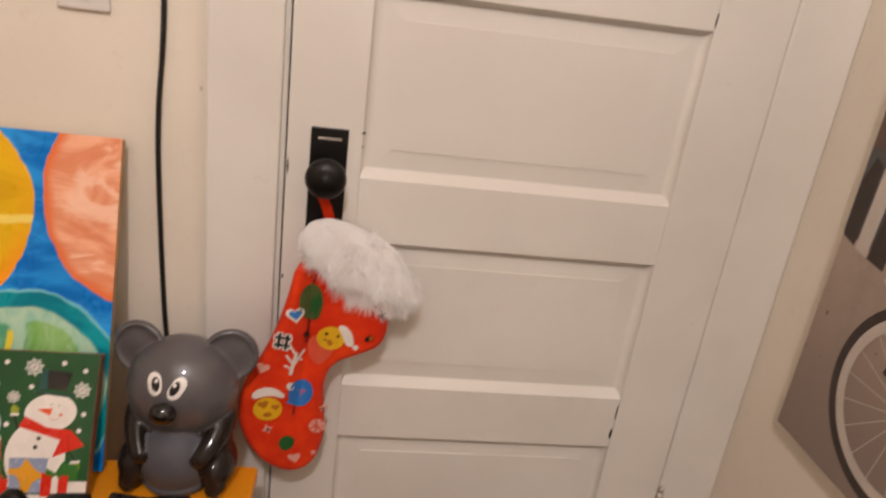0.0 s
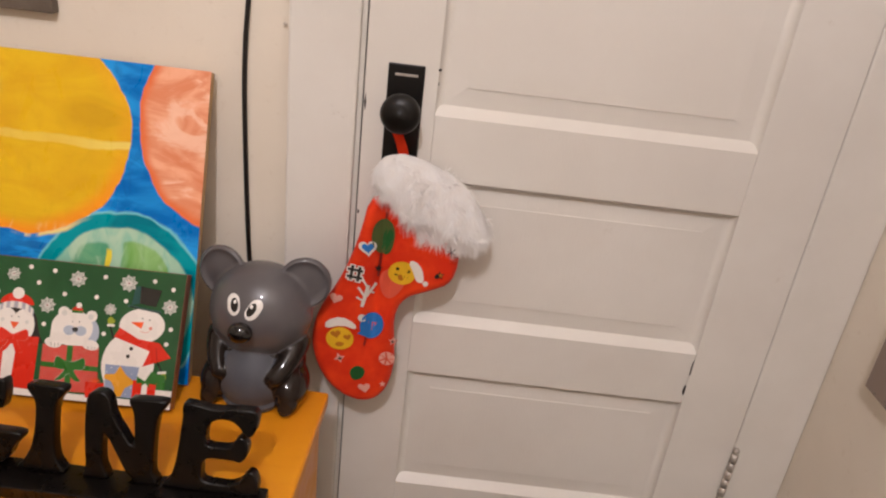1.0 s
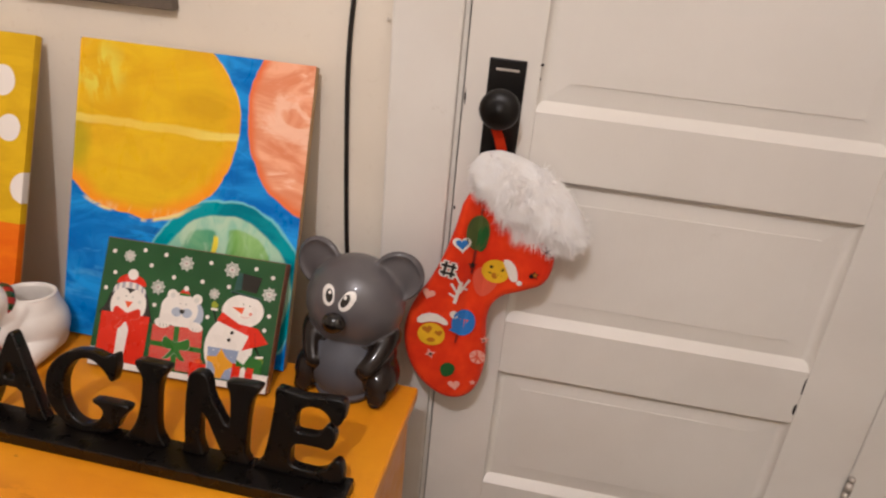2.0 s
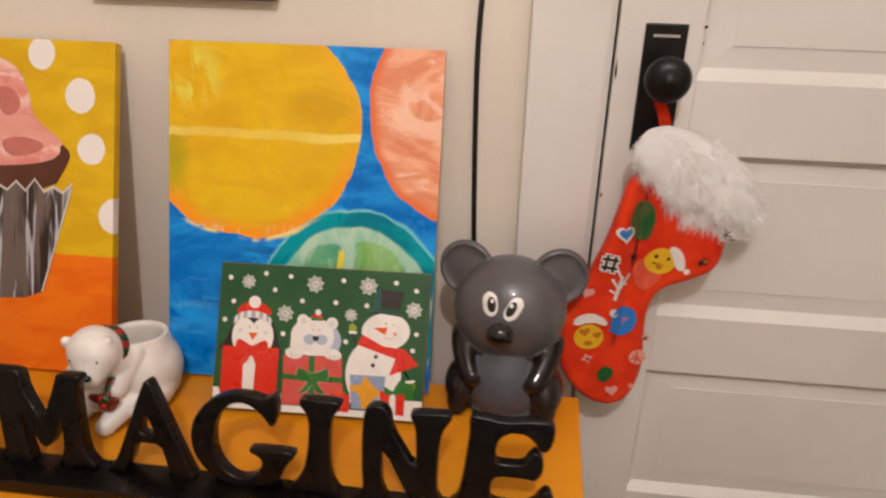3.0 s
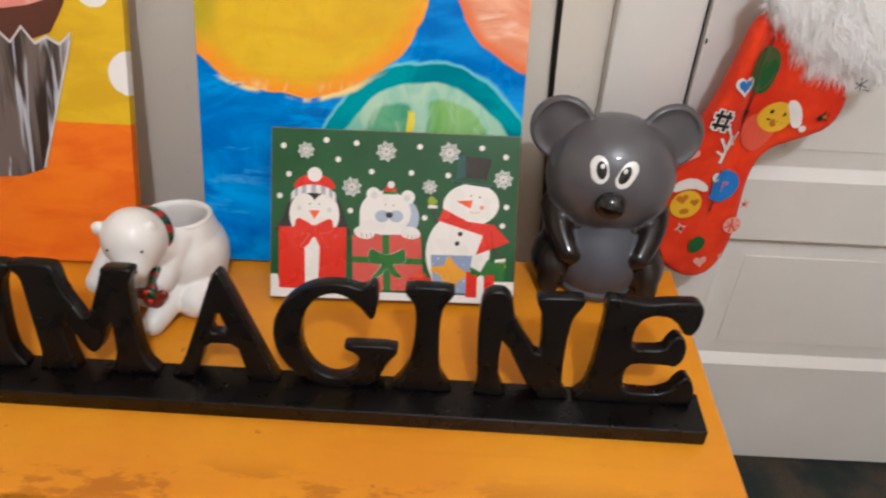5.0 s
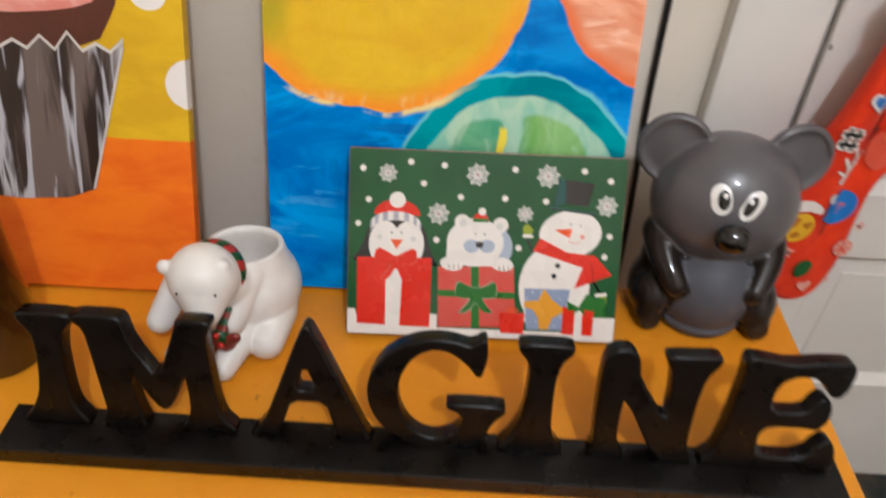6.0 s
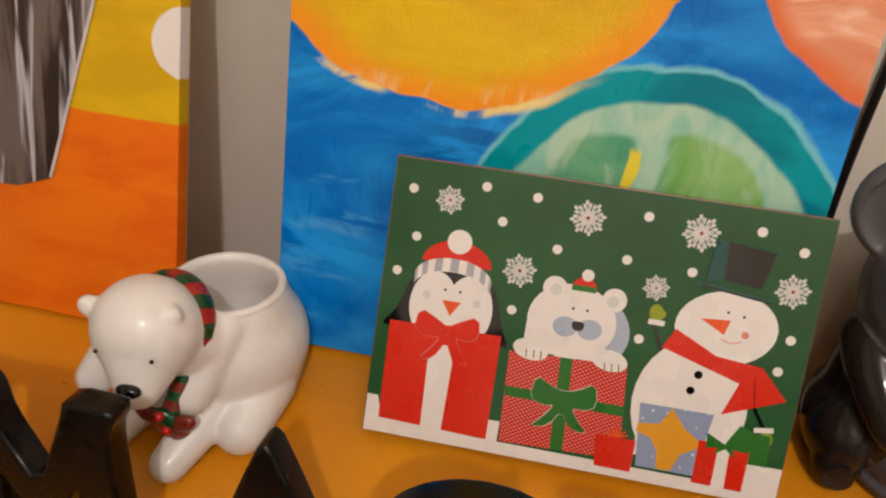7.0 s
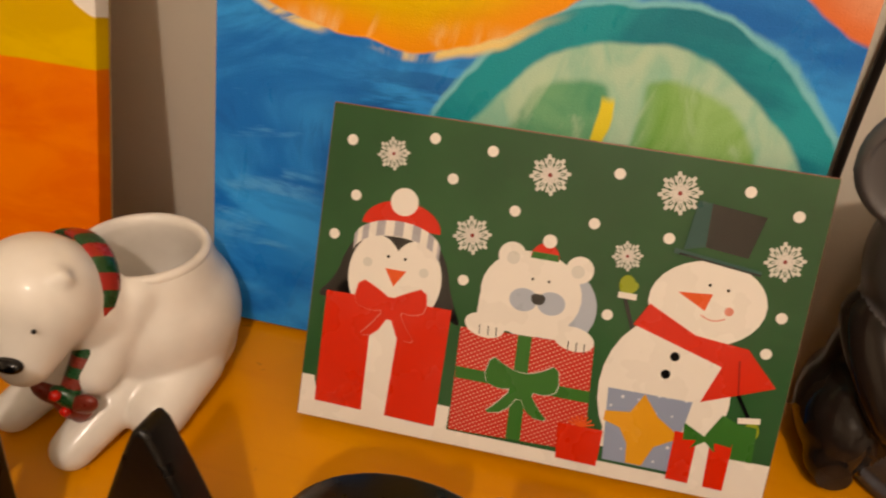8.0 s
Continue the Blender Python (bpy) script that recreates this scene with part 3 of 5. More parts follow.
def word_sign():
    ob = thing("word_sign", pose(-0.4605, 0.786, TOP, 0, 0, -0.75), "black painted wooden word sign reading IMAGINE on a flat base", "sign")
    bm = bmesh.new()
    box(bm, (-0.3885, 0, 0), (0.3835, 0.051, 0.021))
    for v in bm.verts:
        if v.co.z > 0.02 and v.co.y < 0.01:
            v.co.z -= 0.0015
    bmesh.ops.bevel(bm, geom=bm.edges[:], offset=0.0022, segments=3, profile=0.6, affect="EDGES")
    part("base", bm, BLACKWOOD, ob)
    for ch, x, loops in letters():
        loops = [[(px / 1000, pz / 1000) for px, pz in rounded(l, 1, 0.2)] for l in loops]
        bm = outline_mesh(loops, 0.0185, 0.0026, 3)
        # each letter leans back on the base
        bmesh.ops.translate(bm, vec=(0, 0.00925, 0), verts=bm.verts)
        bmesh.ops.rotate(bm, cent=(0, 0, 0), matrix=Matrix.Rotation(radians(-14), 3, "X"), verts=bm.verts)
        for v in bm.verts:
            v.co.z = max(v.co.z, -0.0006)
        bmesh.ops.translate(bm, vec=(x / 1000, 0.0312, 0.0212), verts=bm.verts)
        part("letter", bm, BLACKWOOD, ob, f"black wooden capital {ch}")
    return ob


word_sign()

# ---- gift box leaning on the citrus painting ----
BW, BH, BD = 0.294, 0.2022, 0.021


def gift_box():
    """A printed carton: plain flat shapes laid on its face."""
    ob = thing("gift_box", pose(-0.554, 0.9665, TOP + 0.0105, -28.6, 0, 1.2), "green printed holiday gift box with snowflakes, leaning on a canvas", "box")
    side = plain("carton_side", "8e5a48", 0.18, 0.3, 25)
    green = Mat("green_print", 0.24)
    green.base(green.mix(green.span(green.noise(9, 4), 0.3, 0.7), hexa("1c4a24"), hexa("27572d")))
    green.bump(green.noise(6, 3), 0.05, 0.002)
    part("carton", boxmesh((0, 0.0006, 0), (BW, BD, BH), 0.001), side, ob, "dark reddish-brown carton sides")
    part("front_print", boxmesh((0.0008, 0, 0.0008), (BW - 0.0008, 0.0012, BH - 0.0008)), green.m, ob, "glossy dark green front")
    ink = {k: plain("ink_" + k, h, 0.28, 0.03, 12) for k, h in dict(white="e6dfd6", black="0b0a09", red="d22402", orange="e0561a", grey="a9a6ac", blue="a9b1bf", leaf="2f6b22", lime="8d9a18", gold="dc9a1a", pink="d98a78", silver="cfccc4", forest="24532a", darkred="7f1206", teal="1d4a44").items()}
    ink["black"] = plain("ink_foil", "0c0b0c", 0.12, 0.1, 40, coat=0.6)
    weave = Mat("ink_check", 0.3)
    s = weave.xyz()
    w = weave.math("SINE", weave.math("MULTIPLY", weave.math("ADD", s[0], weave.math("MULTIPLY", s[2], -1.6)), 1350))
    w2 = weave.math("SINE", weave.math("MULTIPLY", weave.math("ADD", s[0], s[2]), 1900))
    weave.base(weave.mix(weave.math("MULTIPLY", weave.span(w, 0.25, 0.8), weave.span(w2, -0.2, 0.5)), hexa("c41a04"), hexa("dcb9a6")))
    ink["check"] = weave.m
    speck = Mat("ink_speckled_blue", 0.3)
    vor = speck.t.nodes.new("ShaderNodeTexVoronoi")
    vor.inputs["Scale"].default_value, vor.inputs["Randomness"].default_value = 190, 0.3
    speck.put(vor.inputs["Vector"], speck.co)
    speck.base(speck.mix(speck.span(vor.outputs["Distance"], 0.24, 0.32, 1, 0), hexa("8b97b2"), hexa("dfe0e4")))
    ink["speck"] = speck.m
    level = [0]

    def at(pts):
        return [(u * BW, v * BH) for u, v in pts]

    def oval(u, v, r, r2=None, n=28, a0=0.0, a1=360.0, turn=0.0):
        r2 = r2 or r
        out = []
        for k in range(n if a1 - a0 == 360 else n + 1):
            a = radians(a0 + (a1 - a0) * k / n)
            x, z = r * math.cos(a), r2 * math.sin(a)
            c, d = math.cos(radians(turn)), math.sin(radians(turn))
            out.append((u * BW + x * c - z * d, v * BH + x * d + z * c))
        return out

    def lay(name, colour, *loops, joined=False):
        for group in ([loops] if joined else [[l] for l in loops]):
            level[0] += 4e-6
            decal(group, ob, name, ink[colour], -level[0] - 0.0001)
            level[0] += 4e-6 * len(group)

    def line(a, b, w):
        (ax, az), (bx, bz) = at([a, b])
        d = Vector((bx - ax, bz - az)).normalized() * (w / 2)
        return [(ax - d.y, az + d.x), (bx - d.y, bz + d.x), (bx + d.y, bz - d.x), (ax + d.y, az - d.x)]

    # snow on the ground
    lay("snow", "white", at([(0.003, 0.004), (0.997, 0.004), (0.997, 0.14), (0.90, 0.14), (0.86, 0.05), (0.335, 0.05), (0.335, 0.125), (0.305, 0.125), (0.30, 0.05), (0.045, 0.06), (0.03, 0.14), (0.003, 0.14)]))
    # snowflakes and dots
    for u, v, r in ((0.139, 0.873, 0.0100), (0.46, 0.883, 0.0122), (0.714, 0.89, 0.0126), (0.325, 0.67, 0.0118), (0.639, 0.687, 0.0090), (0.934, 0.746, 0.0116)):
        def ray(steps, n=8):
            return at([(u + r * f * math.cos(k * math.pi / 4 + 0.2 + t) / BW, v + r * f * math.sin(k * math.pi / 4 + 0.2 + t) / BH) for k in range(n) for f, t in steps])
        lay("snowflake", "silver", ray(((0.34, -0.39), (0.52, -0.27), (0.62, -0.36), (0.86, -0.31), (0.80, -0.14), (1.0, -0.07), (1.0, 0.07), (0.80, 0.14), (0.86, 0.31), (0.62, 0.36), (0.52, 0.27))))
        lay("snowflake_slit", "forest", ray(((0.20, -0.39), (0.40, -0.06), (0.60, -0.16), (0.76, -0.05), (0.76, 0.05), (0.60, 0.16), (0.40, 0.06))))
        lay("snowflake_heart", "silver", ray(((0.22, -0.39), (0.32, -0.10), (0.66, -0.05), (0.66, 0.05), (0.32, 0.10))))
        lay("snowflake_core", "darkred", oval(u, v, r * 0.11, n=8))
    for u, v in ((0.05, 0.895), (0.22, 0.936), (0.34, 0.925), (0.268, 0.827), (0.072, 0.732), (0.036, 0.604), (0.403, 0.763), (0.563, 0.765), (0.594, 0.918), (0.843, 0.924), (0.94, 0.877), (0.711, 0.758), (0.321, 0.531), (0.622, 0.505), (0.952, 0.585), (0.939, 0.474)):
        lay("snow_dot", "white", oval(u, v, 0.0033, n=14))
    # first printed figure with a striped hat, behind a red present
    lay("dark_coat", "black", rounded(at([(0.008, 0.40), (0.05, 0.47), (0.07, 0.58), (0.11, 0.645), (0.176, 0.66), (0.24, 0.645), (0.282, 0.58), (0.30, 0.47), (0.336, 0.375), (0.29, 0.41), (0.06, 0.41)]), 2))
    lay("pale_face", "white", oval(0.134, 0.50, 0.0170, 0.0250), oval(0.219, 0.50, 0.0170, 0.0250), at([(0.1, 0.42), (0.25, 0.42), (0.25, 0.54), (0.1, 0.54)]))
    lay("cheek", "silver", oval(0.115, 0.535, 0.003), oval(0.237, 0.53, 0.003))
    lay("beak", "orange", at([(0.154, 0.525), (0.2, 0.525), (0.177, 0.472)]))
    lay("eye", "black", oval(0.158, 0.562, 0.0010, n=10), oval(0.194, 0.562, 0.0010, n=10))
    lay("hat", "red", oval(0.176, 0.655, 0.0245, 0.0165, a0=0, a1=180))
    band = [(0.172 + 0.094 * math.cos(radians(a)), 0.60 + 0.075 * math.sin(radians(a))) for a in range(12, 170, 12)]
    lay("hat_band", "white", at(band + [(u, v - 0.048) for u, v in band[::-1]]))
    lay("hat_stripe", "grey", *[at([(band[i][0], band[i][1]), (band[i + 1][0], band[i + 1][1]), (band[i + 1][0], band[i + 1][1] - 0.046), (band[i][0], band[i][1] - 0.046)]) for i in range(0, 13, 2)])
    lay("pompom", "white", oval(0.176, 0.735, 0.0086, n=20))
    lay("present", "red", at([(0.035, 0.424), (0.307, 0.432), (0.308, 0.052), (0.038, 0.06)]))
    lay("ribbon", "white", at([(0.140, 0.31), (0.172, 0.395), (0.2, 0.31), (0.196, 0.05), (0.144, 0.048)]))
    bow = rounded(at([(0.176, 0.43), (0.15, 0.455), (0.105, 0.485), (0.095, 0.40), (0.135, 0.385), (0.165, 0.395), (0.14, 0.34), (0.115, 0.30), (0.15, 0.31), (0.178, 0.385), (0.205, 0.31), (0.24, 0.305), (0.215, 0.35), (0.196, 0.398), (0.225, 0.39), (0.255, 0.41), (0.248, 0.485), (0.205, 0.455)]), 1)
    lay("bow", "pink", [(x + 0.0004, z - 0.0003) for x, z in bow], [(x - 0.0004, z + 0.0004) for x, z in bow])
    lay("bow", "red", bow)
    # second printed figure behind a checked present
    lay("grey_shade", "blue", oval(0.50, 0.50, 0.0295, 0.027))
    lay("pale_body", "white", oval(0.463, 0.525, 0.0305, 0.0265), oval(0.413, 0.632, 0.0083), oval(0.552, 0.622, 0.0083), at([(0.36, 0.40), (0.55, 0.40), (0.55, 0.5), (0.36, 0.5)]))
    lay("ear_shade", "silver", oval(0.416, 0.626, 0.0040), oval(0.549, 0.616, 0.0040))
    lay("muzzle", "blue", oval(0.45, 0.505, 0.0085, 0.0072), oval(0.507, 0.507, 0.0085, 0.0072))
    lay("nose", "black", rounded(at([(0.463, 0.53), (0.495, 0.53), (0.492, 0.497), (0.468, 0.497)]), 1))
    lay("eye", "black", oval(0.462, 0.572, 0.0009, n=10), oval(0.495, 0.572, 0.0009, n=10))
    lay("hat", "red", oval(0.479, 0.64, 0.0085, 0.009, a0=0, a1=180))
    lay("hat_band", "leaf", at([(0.45, 0.635), (0.508, 0.635), (0.505, 0.655), (0.453, 0.655)]))
    lay("pompom", "white", oval(0.483, 0.692, 0.0042, n=14))
    lay("present", "check", at([(0.331, 0.388), (0.608, 0.405), (0.628, 0.07), (0.339, 0.055)]))
    lay("ribbon", "leaf", at([(0.452, 0.396), (0.481, 0.397), (0.494, 0.062), (0.463, 0.062)]), at([(0.334, 0.262), (0.617, 0.262), (0.620, 0.225), (0.336, 0.225)]))
    bow = rounded(at([(0.475, 0.275), (0.44, 0.29), (0.405, 0.32), (0.395, 0.235), (0.43, 0.215), (0.46, 0.225), (0.43, 0.165), (0.405, 0.13), (0.45, 0.145), (0.476, 0.21), (0.50, 0.145), (0.545, 0.14), (0.52, 0.175), (0.495, 0.225), (0.53, 0.22), (0.555, 0.245), (0.545, 0.325), (0.51, 0.29)]), 1)
    lay("bow", "silver", [(x + 0.0004, z - 0.0003) for x, z in bow], [(x - 0.0004, z + 0.0004) for x, z in bow])
    lay("bow", "leaf", bow)
    lay("paw", "white", oval(0.38, 0.405, 0.0125, 0.0075, turn=-8), oval(0.565, 0.413, 0.0125, 0.0075, turn=-8))
    lay("claw", "black", *[line((u, 0.405), (u + 0.002, 0.375), 0.0006) for u in (0.37, 0.388, 0.405, 0.555, 0.572, 0.588)])
    # snowman with scarf and tall hat
    lay("arm", "black", line((0.65, 0.565), (0.678, 0.47), 0.0022), line((0.895, 0.36), (0.94, 0.262), 0.0022))
    lay("pale_body", "white", oval(0.762, 0.30, 0.0385, 0.048), at([(0.655, 0.10), (0.84, 0.10), (0.88, 0.22), (0.85, 0.4), (0.66, 0.4)]))
    lay("pale_head", "white", oval(0.808, 0.590, 0.0335, 0.0255, turn=6))
    lay("scarf", "red", at([(0.700, 0.562), (0.676, 0.492), (0.862, 0.412), (0.836, 0.296), (0.972, 0.378), (0.905, 0.478), (0.80, 0.492)]))
    lay("scarf_fold", "darkred", line((0.893, 0.44), (0.905, 0.34), 0.0008))
    lay("carrot", "orange", at([(0.748, 0.611), (0.815, 0.62), (0.806, 0.568)]))
    lay("eye", "black", oval(0.806, 0.645, 0.0010, n=10), oval(0.842, 0.638, 0.0010, n=10))
    lay("smile", "pink", *[line((0.80 + 0.012 * k, 0.555 - 0.012 * math.sin(k * 0.78)), (0.812 + 0.012 * k, 0.555 - 0.012 * math.sin((k + 1) * 0.78)), 0.0008) for k in range(4)], joined=True)
    lay("cheek", "pink", oval(0.852, 0.578, 0.0026))
    lay("button", "black", oval(0.769, 0.418, 0.0029, n=14), oval(0.758, 0.36, 0.0029, n=14))
    lay("hat_shadow", "teal", at([(0.752, 0.88), (0.778, 0.876), (0.782, 0.751), (0.742, 0.735)]), line((0.725, 0.728), (0.895, 0.70), 0.0030))
    lay("hat", "black", at([(0.778, 0.876), (0.883, 0.861), (0.865, 0.739), (0.782, 0.751)]), line((0.735, 0.722), (0.895, 0.696), 0.0010))
    lay("mitten", "lime", oval(0.650, 0.603, 0.0048, 0.0062, turn=10), oval(0.662, 0.60, 0.0025, 0.0035, turn=-30), oval(0.945, 0.235, 0.0045, 0.0060))
    lay("cuff", "white", line((0.635, 0.572), (0.672, 0.572), 0.0036), line((0.915, 0.262), (0.958, 0.272), 0.0036))
    # small presents
    lay("present", "speck", at([(0.652, 0.288), (0.822, 0.291), (0.802, 0.062), (0.668, 0.061)]))
    lay("bow", "gold", at([(0.727, 0.288), (0.762, 0.225), (0.815, 0.175), (0.765, 0.13), (0.748, 0.064), (0.715, 0.064), (0.71, 0.125), (0.69, 0.17), (0.655, 0.185), (0.655, 0.215), (0.705, 0.225)]))
    lay("holly", "leaf", at([(0.86, 0.20), (0.885, 0.27), (0.92, 0.25), (0.955, 0.25), (0.96, 0.14), (0.90, 0.14)]))
    lay("present", "red", at([(0.564, 0.148), (0.659, 0.15), (0.658, 0.033), (0.573, 0.035)]), at([(0.8, 0.195), (0.916, 0.186), (0.916, 0.037), (0.801, 0.04)]))
    lay("ribbon", "white", at([(0.846, 0.193), (0.872, 0.19), (0.876, 0.038), (0.846, 0.038)]))
    lay("bow", "leaf", at([(0.858, 0.195), (0.815, 0.225), (0.818, 0.172), (0.845, 0.178), (0.835, 0.15), (0.862, 0.178), (0.885, 0.15), (0.88, 0.18), (0.915, 0.175), (0.91, 0.225)]))
    lay("bow", "orange", *[line((0.612, 0.15), (0.612 + 0.028 * math.cos(radians(a)), 0.15 + 0.034 * math.sin(radians(a))), 0.0012) for a in range(20, 170, 24)])
    return ob


gift_box()

# ---- moulded figures ----


def melt(bm, voxel, smooth=6):
    """Joins overlapping bodies into one smooth skin."""
    me = bpy.data.meshes.new("melt")
    bm.to_mesh(me)
    bm.free()
    ob = new("melt", me)
    a = ob.modifiers.new("r", "REMESH")
    a.mode, a.voxel_size = "VOXEL", voxel
    b = ob.modifiers.new("s", "SMOOTH")
    b.factor, b.iterations = 0.5, smooth
    out = bpy.data.meshes.new_from_object(ob.evaluated_get(bpy.context.evaluated_depsgraph_get()))
    bpy.data.objects.remove(ob)
    bm = bmesh.new()
    bm.from_mesh(out)
    for f in bm.faces:
        f.smooth = True
    return bm


def disc_on(bm, c, n, up, r1, r2, bulge, mat, seg=24, rings=4, skew=0.0):
    """A shallow domed oval at c facing n."""
    n, up = Vector(n).normalized(), Vector(up)
    x = up.cross(n).normalized()
    y = n.cross(x)
    prev = [bm.verts.new(Vector(c) + n * bulge)]
    for k in range(1, rings + 1):
        q = k / rings
        ring = [bm.verts.new(Vector(c) + x * (r1 * q * math.cos(a) + skew * r2 * q * math.sin(a)) + y * (r2 * q * math.sin(a)) + n * bulge * (1 - q * q)) for a in [2 * math.pi * i / seg for i in range(seg)]]
        for i in range(seg):
            j = (i + 1) % seg
            f = bm.faces.new((prev[0], ring[i], ring[j]) if k == 1 else (prev[i], ring[i], ring[j], prev[j]))
            f.material_index, f.smooth = mat, True
        prev = ring


def figure_bank():
    """Seated grey plastic animal figure, local frame facing -y; one mesh."""
    bm = bmesh.new()
    H, R = Vector((0, 0.006, 0.145)), (0.078, 0.067, 0.0745)
    ball(bm, H, R, u=40, v=28)
    ball(bm, (0, 0.002, 0.060), (0.072, 0.050, 0.075), u=36, v=24)
    ball(bm, (0, 0.0, 0.034), (0.079, 0.050, 0.044), u=36, v=20)
    for s in (-1, 1):
        ball(bm, (s * 0.0635, 0.014, 0.1955), (0.0405, 0.0125, 0.0405), m=Euler((radians(-8), 0, radians(s * 12))).to_matrix().to_4x4(), u=32, v=20)
        for k in range(22):
            t = k / 21
            p = Vector((s * (0.058 - 0.016 * t ** 1.6), -0.004 - 0.052 * t ** 0.8, 0.100 - 0.034 * t))
            ball(bm, p, (0.0215 - 0.0075 * t,) * 3, u=16, v=12)
        ball(bm, (s * 0.057, -0.020, 0.033), (0.027, 0.044, 0.033), u=24, v=16)
        ball(bm, (s * 0.060, -0.050, 0.018), (0.0160, 0.017, 0.0175), u=24, v=16)
    ball(bm, (0, -0.022, 0.048), (0.056, 0.056, 0.058), u=32, v=22)
    rod(bm, (0, -0.022, 0.001), (0, -0.022, 0.014), 0.046, 0.052, 40)
    bm = melt(bm, 0.0022, 9)
    # hollow inner ears, belly patch, soles
    for v in bm.verts:
        if v.co.z < 0.001:
            v.co.z = 0.001
        for s in (-1, 1):
            c = Vector((s * 0.0635, 0.014, 0.1955))
            d = ((v.co.x - c.x) ** 2 + (v.co.z - c.z) ** 2) ** 0.5
            if d < 0.035 and v.co.y < 0.014 and (v.co - H).length > 0.076:
                v.co.y += 0.0085 * (1 - (d / 0.035) ** 6)
    for s in (-1, 1):
        disc_on(bm, (s * 0.060, -0.0662, 0.0185), (s * 0.05, -1, 0.05), (0, 0, 1), 0.0105, 0.0115, 0.0012, 4)
    # pale satin head, dark glossy body, satin belly patch with a wavy upper edge
    for g in bm.faces:
        c = g.calc_center_median()
        e = Vector(((c.x - H.x) / R[0], (c.y - H.y) / R[1], (c.z - H.z) / R[2]))
        if g.material_index == 0 and e.length > 1.03 and c.z < 0.150:
            g.material_index = 4
        edge = 0.104 + 0.004 * math.cos(c.x * 170)
        if g.material_index == 4 and c.y < -0.040 and 0.002 < c.z < edge and abs(c.x) < 0.040 - 0.012 * math.exp(-((c.z - 0.068) / 0.014) ** 2) and g.normal.y < -0.2:
            g.material_index = 1

    def face_at(ax, az):
        """Point and normal on the head at side angle ax and height angle az."""
        d = Vector((math.sin(radians(ax)) * math.cos(radians(az)), -math.cos(radians(ax)) * math.cos(radians(az)), math.sin(radians(az))))
        p = Vector((d.x * R[0], d.y * R[1], d.z * R[2]))
        n = Vector((d.x / R[0], d.y / R[1], d.z / R[2])).normalized()
        return H + p, n
    for s, tilt in ((-1, 0.18), (1, -0.34)):
        p, n = face_at(s * 13 - 6, 26 - s)
        disc_on(bm, p - n * 0.0012, n, (0, 0, 1), 0.0115, 0.0158, 0.0026, 2, skew=-tilt)
        q, n2 = face_at(s * 13 - 6 - 2.2 * s, 26 - s)
        disc_on(bm, q + n2 * 0.0011, n2, (0, 0, 1), 0.0062, 0.0100, 0.0012, 3, skew=-tilt)
        q, n2 = face_at(s * 13 - 6 - 2.2 * s, 29.5 - s)
        disc_on(bm, q + n2 * 0.0021, n2, (0, 0, 1), 0.0024, 0.0030, 0.0005, 2)
    # nose
    p, n = face_at(-4, 0)
    ball(bm, p + n * 0.009, (0.0180, 0.0145, 0.0160), 3, u=28, v=18)
    for f in bm.faces:
        f.smooth = True
    grey = Mat("grey_satin_plastic", 0.36, coat=0.3)
    grey.base(grey.mix(grey.span(grey.noise(14, 3), 0.3, 0.7), hexa("514e50"), hexa("575456")))
    grey.put(grey.b.inputs["Roughness"], grey.span(grey.noise(40, 4), 0.3, 0.7, 0.32, 0.4))
    grey.bump(grey.noise(22, 2), 0.03, 0.002)
    gloss = Mat("dark_glossy_plastic", 0.08, coat=0.12, spec=0.26)
    gloss.base(gloss.mix(gloss.span(gloss.noise(14, 3), 0.3, 0.7), hexa("1d1714"), hexa("261f1b")))
    gloss.bump(gloss.noise(22, 2), 0.05, 0.002)
    belly = plain("grey_matt_patch", "505157", 0.55, 0.08, 30, spec=0.3)
    white = plain("eye_white", "e8e4de", 0.3, 0.05)
    black = plain("gloss_black", "0b0809", 0.12, 0.2, coat=0.4)
    ob = obj("coin_bank", bm, [grey.m, belly, white, black, gloss.m])
    ob.matrix_basis = pose(-0.151, 1.064, TOP, 0, 0, -4)
    return tagged(ob, "glossy dark grey seated animal coin bank with round ears", "figurine")


figure_bank()


